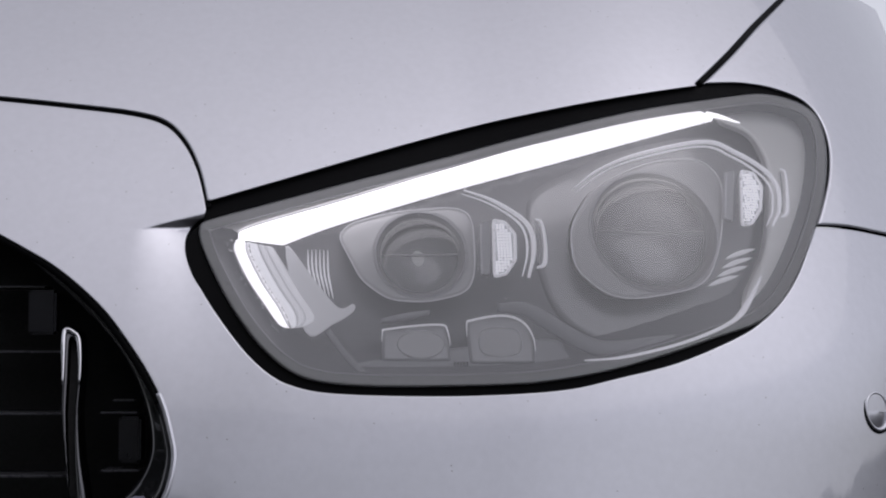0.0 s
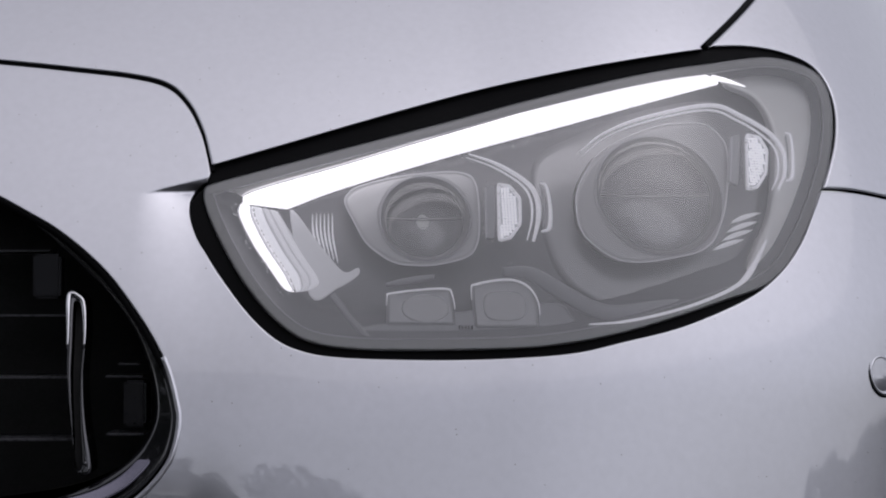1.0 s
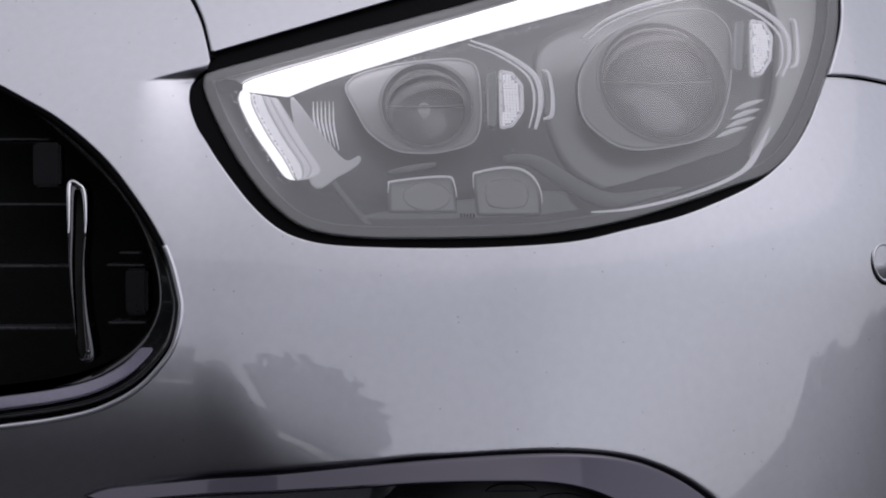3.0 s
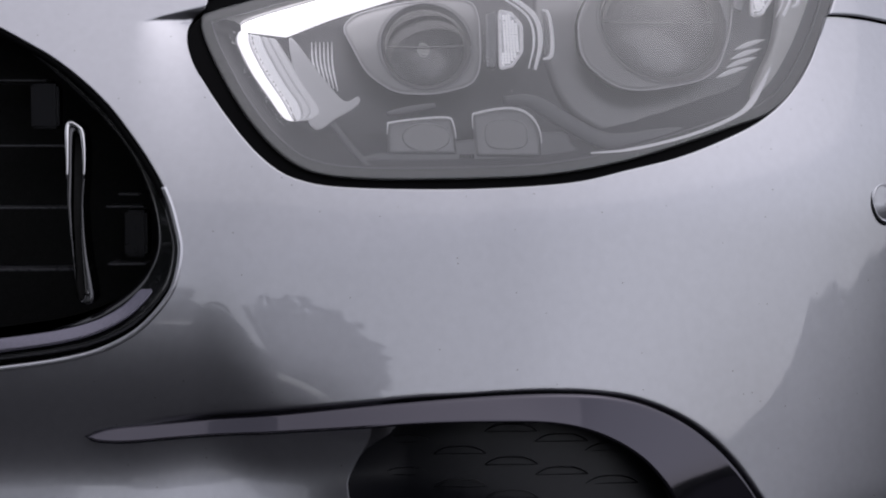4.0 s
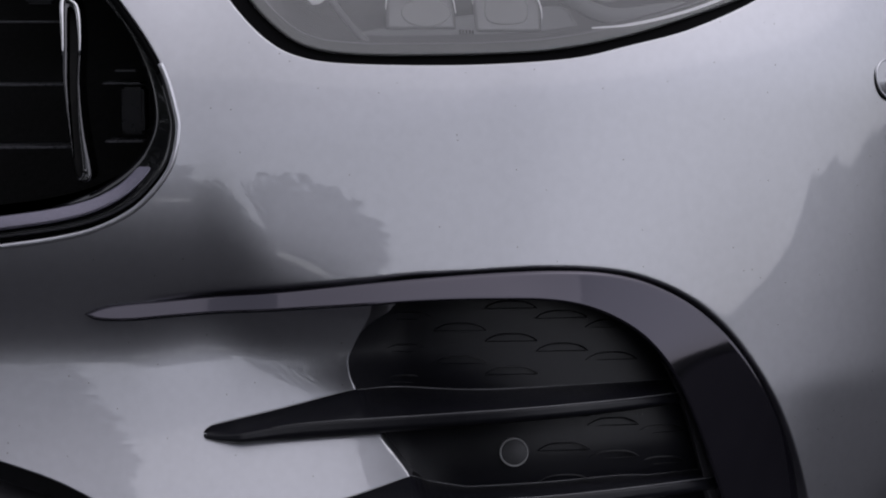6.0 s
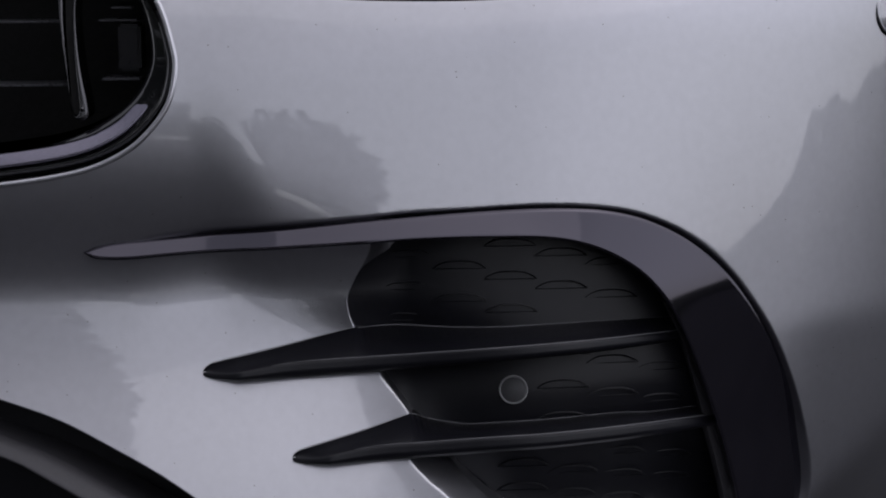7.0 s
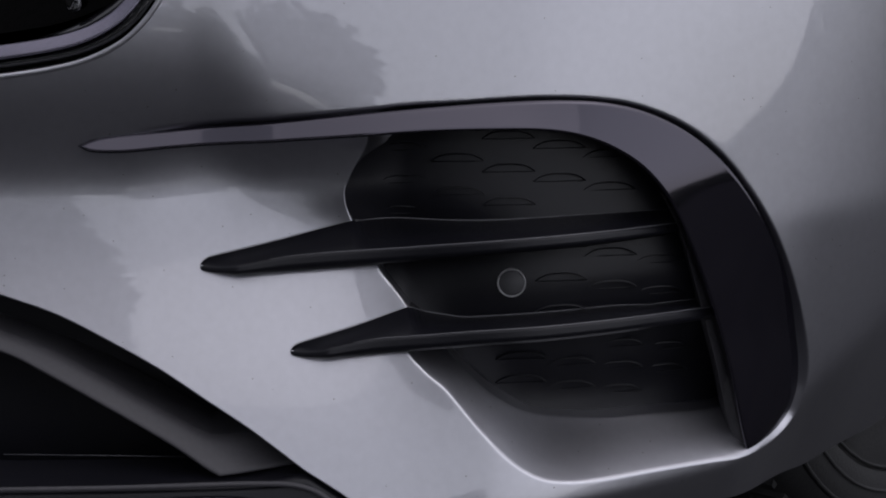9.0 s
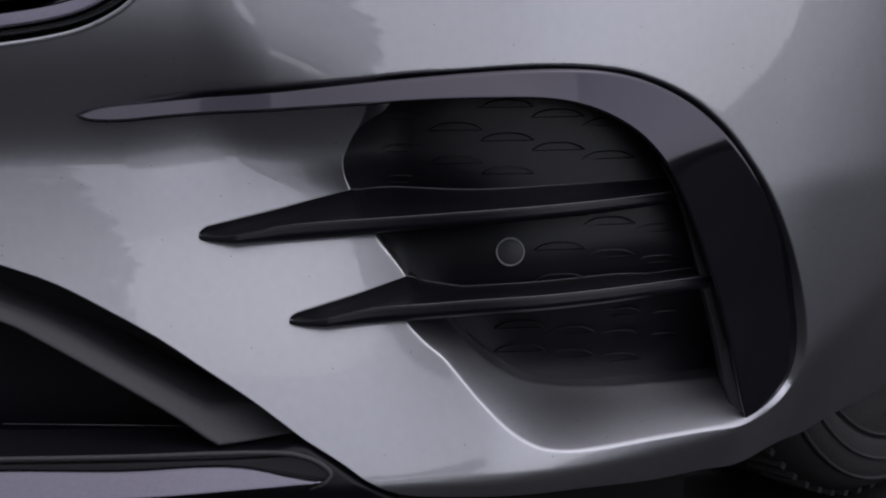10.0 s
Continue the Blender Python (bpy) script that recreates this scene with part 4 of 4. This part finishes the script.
box("under_block", (-1.35, 0.14, 0.08), (0.28, 2.2, 0.17), DARK, car, 0.01, "black block under the panels, added to shade the ground")

# side intake
panel_line = inset(insert_line, -0.003)
intake = skin("intake_panel", panel_line, panel_skin, SATIN_BLACK, car, r=0.001, depth=0.01, label="black plastic blanking panel with scale relief")
trim_in = spline(TRIM_IN, n=80)


limb_in, limb_out = np.array([p for p in spline(TRIM_IN) if p[0] < 0.19]), np.array([p for p in spline(TRIM_OUT) if p[0] < 0.19])


def trim_skin(x, z):
    """The blade: its long limb leans back to the sky, the short one follows the corner."""
    x, z = np.asarray(x), np.asarray(z)
    d = np.sqrt(((x[:, None] - trim_in[:, 0]) ** 2 + (z[:, None] - trim_in[:, 1]) ** 2).min(1))
    zc = 0.5 * (np.interp(x, limb_in[:, 0], limb_in[:, 1]) + np.interp(x, limb_out[:, 0], limb_out[:, 1]))
    limb = base(x, zc) - 0.0065 + 0.64 * (z - zc)
    hook = base(x, z) - 0.006 + 0.10 * d + 0.09 * (relu(0.412 - z) - relu(0.30 - z))
    w = ease((x - 0.11) / 0.08)
    return limb * (1 - w) + hook * w


trim = skin("intake_trim", join_lines(spline(TRIM_OUT), spline(TRIM_IN)[::-1]), trim_skin, TRIM_BLACK, car, r=0.0026, depth=0.06, step=0.004, label="gloss black curved intake trim blade")


inner_face = np.array([p for p in spline(TRIM_IN) if p[1] < 0.40])
face_wide = 0.0060 * ease((0.40 - inner_face[:, 1]) / 0.10)
face_line = join_lines(inner_face + [0.0004, 0], (inner_face - np.stack([face_wide + 0.0004, 0 * face_wide], 1))[::-1])
skin("trim_inner_face", face_line, lambda x, z: trim_skin(x, z) + 0.006 + 1.2 * np.clip(0.2895 - x, 0, 0.01), SATIN_GREY, trim, r=0.0008, depth=0.02, step=0.004, label="satin grey inner face of the blade")


def fin(top, back, ridge, low):
    """A fin that stands out of the intake and runs to a point over the bumper."""
    top, back, ridge, low = (spline(a) for a in (top, back, ridge, low))
    rows, crest, nose_line = [], [], []
    for x in sorted([*(ridge[0][0] + 0.0002 + (ridge[-1][0] - ridge[0][0]) * np.linspace(0, 1, 84) ** 1.7), top[-1][0] - 0.0003, top[-1][0] + 0.0005]):
        zt, zr, zl = (float(np.interp(x, c[:, 0], c[:, 1])) for c in (back, ridge, low))
        if x < top[-1][0] + 0.014:
            zf = float(np.interp(x, top[:, 0], top[:, 1]))
            zt = zf + (zt - zf) * float(ease((x - top[-1][0]) / 0.014))
        along = (x - ridge[0][0]) / (ridge[-1][0] - ridge[0][0])
        away = 0.030 * float(ease((along - 0.72) / 0.28))
        zr, zl = zr - 0.24 * away, zl - 0.24 * away
        yb = float(base(x, zr)) - 0.012 * min(1, (x - ridge[0][0]) / 0.03 + 0.15) + away
        sunk = float(ease((x - top[-1][0]) / 0.014))
        deep = (float(base(x, zt)) - 0.0012) * (1 - sunk) + (float(panel_skin(x, zt)[0]) - 0.001) * sunk
        zm = (zr + zl) / 2
        h = max(zr - zl, 0.0008)
        zt = max(zt, zr - 0.002)
        nose = [(yb + 0.0030, zr + 0.0004), (yb + 0.0006, zr - 0.05 * h), (yb + 0.0008, zr - 0.2 * h), (yb - 0.0006, zm + 0.1 * h), (yb - 0.0002, zm - 0.2 * h), (yb + 0.0022, zl + 0.02 * h), (yb + 0.006, zl - 0.0002)]
        crest.append((x, deep - 0.0010, zt + 0.0001))
        nose_line.append((x, yb + 0.0022, zr + 0.0004))
        rows.append([(x, deep + 0.02, zt - 0.002), (x, deep, zt - 0.0006), (x, deep - 0.0008, zt)] + [(x, y, z) for y, z in nose] + [(x, deep + 0.02, zl + 0.001)])
    body = loft("intake_fin", rows, SATIN_BLACK, car, label="satin black plastic fin with a rounded nose")
    # thin pale rods stand in for highlights on the fin's top and nose
    front = [p for p in crest if p[0] < top[-1][0]]
    tube("fin_highlight", front, [0.0001, 0.0006, 0.0007, 0.0006, 0.0002], HIGHLIGHT_GREY, body, 6, label="pale rod for the highlight on the fin's edge")
    tube("fin_highlight", crest[len(front) + 1:], [0.0003, 0.0005, 0.0004, 0.0002, 0.0001], HIGHLIGHT_SOFT, body, 6)
    tube("fin_highlight", nose_line[26:], [0.0001, 0.0004, 0.0005, 0.0005, 0.0003], HIGHLIGHT_SOFT, body, 6)
    return body


fin(FIN1_TOP, FIN1_BACK, FIN1_RIDGE, FIN1_LOW)
fin(FIN2_TOP, FIN2_BACK, FIN2_RIDGE, FIN2_LOW)


def sensor(x, z, rad, y, collar, slope_x, slope_z, parent):
    turn = Euler((math.atan(-slope_z), 0, math.atan(slope_x))).to_matrix()
    at = (x, y, z)
    body = lathe("parking_sensor", at, [(rad * 1.02, 0.004), (rad * 1.02, -0.0006), (rad * 0.97, -0.0012), (rad * 0.90, -0.0010), (rad * 0.87, 0.0004), (rad * 0.84, 0.0002), (rad * 0.80, -0.0003), (1e-5, -0.0005)], collar, parent, turn=turn, label="round parking sensor")
    lathe("sensor_gap", at, [(rad * 1.16, 0.003), (rad * 1.16, -0.0004), (rad * 1.03, -0.0002), (rad * 1.03, 0.003)], RUBBER, body, turn=turn, label="dark gap round the sensor")
    return body


(sx, sz), (ex, _), _, (ox, _) = FOG_SENSOR
hx = float((panel_skin(sx + 0.004, sz) - panel_skin(sx - 0.004, sz))[0]) / 0.008
hz = float((panel_skin(sx, sz + 0.004) - panel_skin(sx, sz - 0.004))[0]) / 0.008
seat = Euler((math.atan(-hz), 0, math.atan(hx))).to_matrix()
sy, sr = float(panel_skin(sx, sz)[0]), ex - sx
eye_disc = lathe("parking_sensor", (sx, sy - 0.0022, sz), [(sr * 0.86, 0.003), (sr * 0.86, -0.0006), (sr * 0.80, -0.0010), (1e-5, -0.0011)], SENSOR, car, turn=seat, label="round dark grey parking sensor")
lathe("sensor_ring", (sx, sy - 0.0022, sz), [(sr * 1.0, 0.003), (sr * 1.0, -0.0006), (sr * 0.97, -0.0013), (sr * 0.91, -0.0012), (sr * 0.88, 0.0002)], SENSOR_RING, eye_disc, turn=seat, label="lighter grey ring")
(sx, sz), (ex, _), (_, lz) = SIDE_SENSOR
sensor(sx, sz, sz - lz, float(base(sx, sz)) + 0.0006, PAINT, (base(sx + 0.001, sz) - base(sx, sz)) / 0.001, (base(sx, sz + 0.001) - base(sx, sz)) / 0.001, car)


def scale_mesh():
    """One raised crescent of the panel's relief: a low face with a fine rib along its arch and its foot."""
    me = bpy.data.meshes.new("scale")
    verts, faces, k = [], [], 12
    for i in range(k + 1):
        u = i / k * 2 - 1
        x, h = u * 0.0182, 0.0050 * (1 - abs(u) ** 3)
        lift = 0.0004 * (1 - u ** 4)
        verts += [(x, 0.0002, -0.0003), (x, -0.0003, 0.0), (x, 0.0, 0.0003), (x, -lift, h - 0.0003), (x, -lift - 0.0010, h + 0.0001), (x, -lift - 0.0007, h + 0.0006), (x, 0.0004, h + 0.0006)]
    for i in range(k):
        for q in (0, 1, 3, 4, 5):
            faces.append((i * 7 + q, (i + 1) * 7 + q, (i + 1) * 7 + q + 1, i * 7 + q + 1))
    me.from_pydata(verts, [], faces)
    me.update()
    me.materials.append(SATIN_BLACK)
    return me


SCALE = scale_mesh()


def set_scale(x, z):
    if far(x, z, insert_line)[0] < 0.004 or x < 0.03:
        return
    h = 0.002
    gx = float((panel_skin(x + h, z) - panel_skin(x - h, z))[0]) / (2 * h)
    gz = float((panel_skin(x, z + h) - panel_skin(x, z - h))[0]) / (2 * h)
    ob = new("scale", SCALE)
    ob.parent = intake
    ob.matrix_basis = Matrix.Translation((x, float(panel_skin(x, z)[0]) - 0.0006, z)) @ Matrix(((1, 0, 0, 0), (gx, 1, gz, 0), (0, 0, 1, 0), (0, 0, 0, 1)))


ax, az = SCALE_REF[0]
dx, dz = (SCALE_REF[5][0] - SCALE_REF[4][0]) / 4, (SCALE_REF[4][1] - SCALE_REF[0][1]) / 4
for row in range(0, 12):
    for k in range(-2, 9):
        if (k + row) % 2 == 0 and (row != 5 and row != 6):
            if row > 6 and k < 3:
                continue
            set_scale(ax + k * dx, az + row * dz + 0.004 * k * dx / 0.036)
ax, az = SCALE_REF[9]
for row in range(0, 5):
    for k in range(-4, 4):
        if (k + row) % 2 == 0:
            set_scale(ax + k * dx, az - row * 0.0088 + 0.002 * k)

# lower intake
lower = skin("lower_intake", join_lines(spline(LOW_BAR_UP), spline(LOW_BAR_DN)[::-1]), lambda x, z: base(x, z) + 0.020 + 0.55 * np.clip(z + 0.55 * x - 0.197, -0.03, 0.03), SATIN_GREY, car, r=0.004, depth=0.05, label="satin black lower intake frame")
skin("splitter", spline(SPLITTER, True, 5), sag(0.004), SATIN_BLACK, lower, r=0.006, depth=0.05, label="black splitter lip")
skin("splitter_strip", join_lines(spline(LOW_STRIP_UP), spline(LOW_STRIP_DN)[::-1]), lambda x, z: base(x, z) - 0.004 + 0.7 * (z - 0.21), STRIP_AND_SHEEN, lower, r=0.002, depth=0.03, label="lilac dark chrome splitter strip with specks of dirt")
tube("splitter_edge", on(spline(LOW_LIP), base, 0.002), [0.0016, 0.002, 0.002, 0.002, 0.0012], SATIN_GREY, lower, 8)
tube("seam", on(np.array([LOW_LINE[0], LOW_LINE[1]]), base, 0.04), 0.00035, SLAT, lower, 6)
box("intake_mesh_back", (-0.45, 0.05, 0.20), (-0.03, 0.06, 0.36), SATIN_BLACK, lower, 0.002, "black plastic intake back")

# front wheel
wheel_at, wheel_turn = Vector((0.528, 0.62, GROUND + 0.345)), Euler((0, 0, radians(45))).to_matrix()
tyre = lathe("wheel", wheel_at, [(0.262, -0.105), (0.272, -0.116), (0.290, -0.121), (0.312, -0.120), (0.330, -0.108), (0.342, -0.085), (0.345, 0.0), (0.342, 0.085), (0.320, 0.115), (0.262, 0.105)], TYRE, car, 72, wheel_turn, "black road tyre on a silver alloy rim")
lathe("rim", wheel_at, [(0.262, 0.10), (0.262, -0.104), (0.258, -0.112), (0.250, -0.112), (0.246, -0.100), (0.236, -0.085), (0.232, 0.02), (0.06, 0.03), (1e-4, 0.03)], ALLOY, tyre, 72, wheel_turn, "silver alloy rim")
for rad, dep in ((0.276, -0.1190), (0.300, -0.1215), (0.322, -0.1155)):
    lathe("sidewall_rib", wheel_at, [(rad - 0.0022, dep + 0.003), (rad - 0.0012, dep - 0.0016), (rad + 0.0012, dep - 0.0016), (rad + 0.0022, dep + 0.003)], TYRE, tyre, 72, wheel_turn)
for k in range(10):
    spin = Matrix.Rotation(2 * math.pi * k / 10, 3, "Y")
    rows = []
    for rad, w, dep in ((0.045, 0.016, -0.06), (0.15, 0.011, -0.075), (0.238, 0.014, -0.092)):
        rows.append([wheel_at + wheel_turn @ (spin @ Vector(p)) for p in ((-w, dep, rad), (w, dep, rad), (w, dep + 0.03, rad), (-w, dep + 0.03, rad))])
    loft("spoke", rows, ALLOY, tyre, smooth=False)
for k in range(72):
    spin = Matrix.Rotation(2 * math.pi * k / 72, 3, "Y")
    for side in (-1, 1):
        rows = [[wheel_at + wheel_turn @ (spin @ Vector((w, side * d, rr))) for w, rr in ((-0.005, 0.338), (0.005, 0.338), (0.004, 0.3475), (-0.004, 0.3475))] for d in (0.035, 0.086)]
        loft("tread_block", rows, TYRE, tyre, smooth=False)

# rain drops on the lamp cover and the splitter
rng = random.Random(4)
verts, faces = [], []


def drop(x, z, rad, y):
    c = len(verts)
    for ring_z, ring_r in ((0.0, 1.0), (0.45, 0.85), (0.75, 0.45)):
        for k in range(6):
            w = k * math.pi / 3
            verts.append((x + rad * ring_r * math.cos(w), y - rad * ring_z, z + rad * ring_r * math.sin(w)))
    verts.append((x, y - rad * 0.85, z))
    for q in range(2):
        for k in range(6):
            j = (k + 1) % 6
            faces.append((c + q * 6 + k, c + q * 6 + j, c + q * 6 + 6 + j, c + q * 6 + 6 + k))
    for k in range(6):
        faces.append((c + 12 + k, c + 12 + (k + 1) % 6, c + 18))


low = spline(DRL_LOW)
for _ in range(170):
    p = low[rng.randrange(len(low) * 2 // 3)] + np.array([rng.gauss(0, 0.004), -abs(rng.gauss(0.003, 0.004))])
    drop(p[0], p[1], rng.uniform(0.0003, 0.0007), float(base(p[0], p[1])) - 0.001)
for c in (WIN_A, WIN_B):
    c = np.mean(c, 0) - [0.012, 0.004]
    for _ in range(70):
        p = c + np.array([rng.gauss(0, 0.008), rng.gauss(0, 0.016)])
        drop(p[0], p[1], rng.uniform(0.0003, 0.00065), float(base(p[0], p[1])) - 0.001)
for _ in range(40):
    p = out_leg[rng.randrange(len(out_leg))] + np.array([-abs(rng.gauss(0.001, 0.003)), rng.gauss(0, 0.002)])
    drop(p[0], p[1], rng.uniform(0.0003, 0.0008), float(base(p[0], p[1])) - 0.001)
drops = mesh("water_drops", verts, faces, DROP, None)
tagged(drops, "tiny rain drops on the headlamp cover, whitened for glints", "water drops", kind="stuff")

# trees round the lot, seen as reflections in the paint


def tree(at, high, seed):
    r = random.Random(seed)
    top = tagged(new("tree"), "broad leafy green tree at the edge of the lot", "tree", "trees round the lot")
    top.location = (at[0], at[1], GROUND)
    line = [(r.gauss(0, 0.05) * k, r.gauss(0, 0.05) * k, high * 0.7 * k / 6) for k in range(7)]
    verts, faces = [], []
    stems = [(line, 0.035 * high)]
    for _ in range(7):
        k = r.randrange(2, 6)
        w, reach = r.uniform(0, 6.28), r.uniform(0.2, 0.36) * high
        a = Vector(line[k])
        stems.append(([a + Vector((math.cos(w) * reach * q, math.sin(w) * reach * q, reach * 0.6 * q)) for q in (0, 0.35, 0.7, 1)], 0.014 * high))
    for pts, rad in stems:
        c, m = len(verts), len(pts)
        for i, p in enumerate(pts):
            for k in range(6):
                s = rad * (1 - 0.8 * i / (m - 1))
                verts.append((p[0] + s * math.cos(k * 1.047), p[1] + s * math.sin(k * 1.047), p[2]))
        for i in range(m - 1):
            for k in range(6):
                faces.append((c + i * 6 + k, c + i * 6 + (k + 1) % 6, c + i * 6 + 6 + (k + 1) % 6, c + i * 6 + 6 + k))
    mesh("trunk", verts, faces, BARK, top)
    verts, faces = [], []
    lumps = [(Vector(s[0][-1]), r.uniform(0.13, 0.20) * high) for s in stems] + [(Vector((r.gauss(0, 0.12) * high, r.gauss(0, 0.12) * high, high * r.uniform(0.16, 0.85))), r.uniform(0.12, 0.2) * high) for _ in range(10)]
    for c, rad in lumps:
        for _ in range(240):
            d = Vector((r.gauss(0, 1), r.gauss(0, 1), r.gauss(0, 0.8))).normalized() * rad * r.uniform(0.5, 1.05)
            u = Vector((r.gauss(0, 1), r.gauss(0, 1), r.gauss(0, 1))).normalized()
            v = u.orthogonal().normalized()
            s = r.uniform(0.025, 0.05) * high
            k = len(verts)
            o = c + d
            verts.extend([o - u * s, o + v * s * 0.5, o + u * s, o - v * s * 0.5])
            faces.append((k, k + 1, k + 2, k + 3))
    mesh("crown", verts, faces, LEAF, top, smooth=False)
    return top


def hedge(start, end, away, rise, seed, label="long dark green leafy hedge along the lot"):
    """A long leafy hedge on an arc round the car's nose, from bearing to bearing, with an uneven top."""
    r = random.Random(seed)
    top = tagged(new("hedge"), label, "hedge")
    verts, faces = [], []
    span = away * radians(end - start)
    for _ in range(int(span * max(3.0, max(rise)) * 90)):
        f = r.random()
        w = radians(start + (end - start) * f)
        up = r.random() ** 0.7
        tall = float(np.interp(f, np.linspace(0, 1, len(rise)), rise)) * (0.86 + 0.22 * noise.noise((f * span * 0.16, seed, 0.0)))
        w += 0.014 * noise.noise((up * tall * 0.8, f * span * 0.3, seed)) + 0.006 * noise.noise((up * tall * 3.0, f * span, seed))
        far_out = away + r.uniform(-0.8, 0.8)
        o = Vector((far_out * math.sin(w), -far_out * math.cos(w), GROUND + tall * up))
        u = Vector((r.gauss(0, 1), r.gauss(0, 1), r.gauss(0, 1))).normalized()
        v, size, k = u.orthogonal().normalized(), r.uniform(0.10, 0.22), len(verts)
        verts.extend([o - u * size, o + v * size * 0.6, o + u * size, o - v * size * 0.6])
        faces.append((k, k + 1, k + 2, k + 3))
    mesh("foliage", verts, faces, LEAF, top, smooth=False)


hedge(36, 112, 30.0, (1.2, 1.3, 1.7, 2.2, 3.4, 3.0, 2.5, 2.3, 1.9, 2.2, 2.0, 2.3), 5)
hedge(-78, -9.4, 14.0, (12.0, 12.0, 12.0, 13.0, 15.0, 17.0, 16.5, 14.5), 8, "tall dense screen of dark green foliage")
hedge(-62, -6, 36.0, (7.5, 8.5, 8.0, 8.5, 7.0, 4.5, 4.0, 4.0), 6)

kinds = [tree((-0.8, -25.0, 0), 7.4, 1), tree((34.0, 9.0, 0), 8.0, 2), tree((-24.0, 9.0, 0), 9.0, 3)]
kinds[0].scale = (0.7, 0.7, 1.0)


def plant(kind, azimuth, away, wide, tall):
    """A copy of a tree, by its bearing from the car's nose, its distance and its size."""
    w = radians(azimuth)
    copy_thing(kinds[kind], pose(away * math.sin(w), -away * math.cos(w), GROUND, 0, 0, azimuth * 7) @ Matrix.Diagonal((wide, wide, tall, 1)))


for row in ((0, -10, 34, 1.2, 0.72), (1, 118, 30, 1.0, 1.0), (1, 128, 26, 1.1, 0.9)):
    plant(*row)
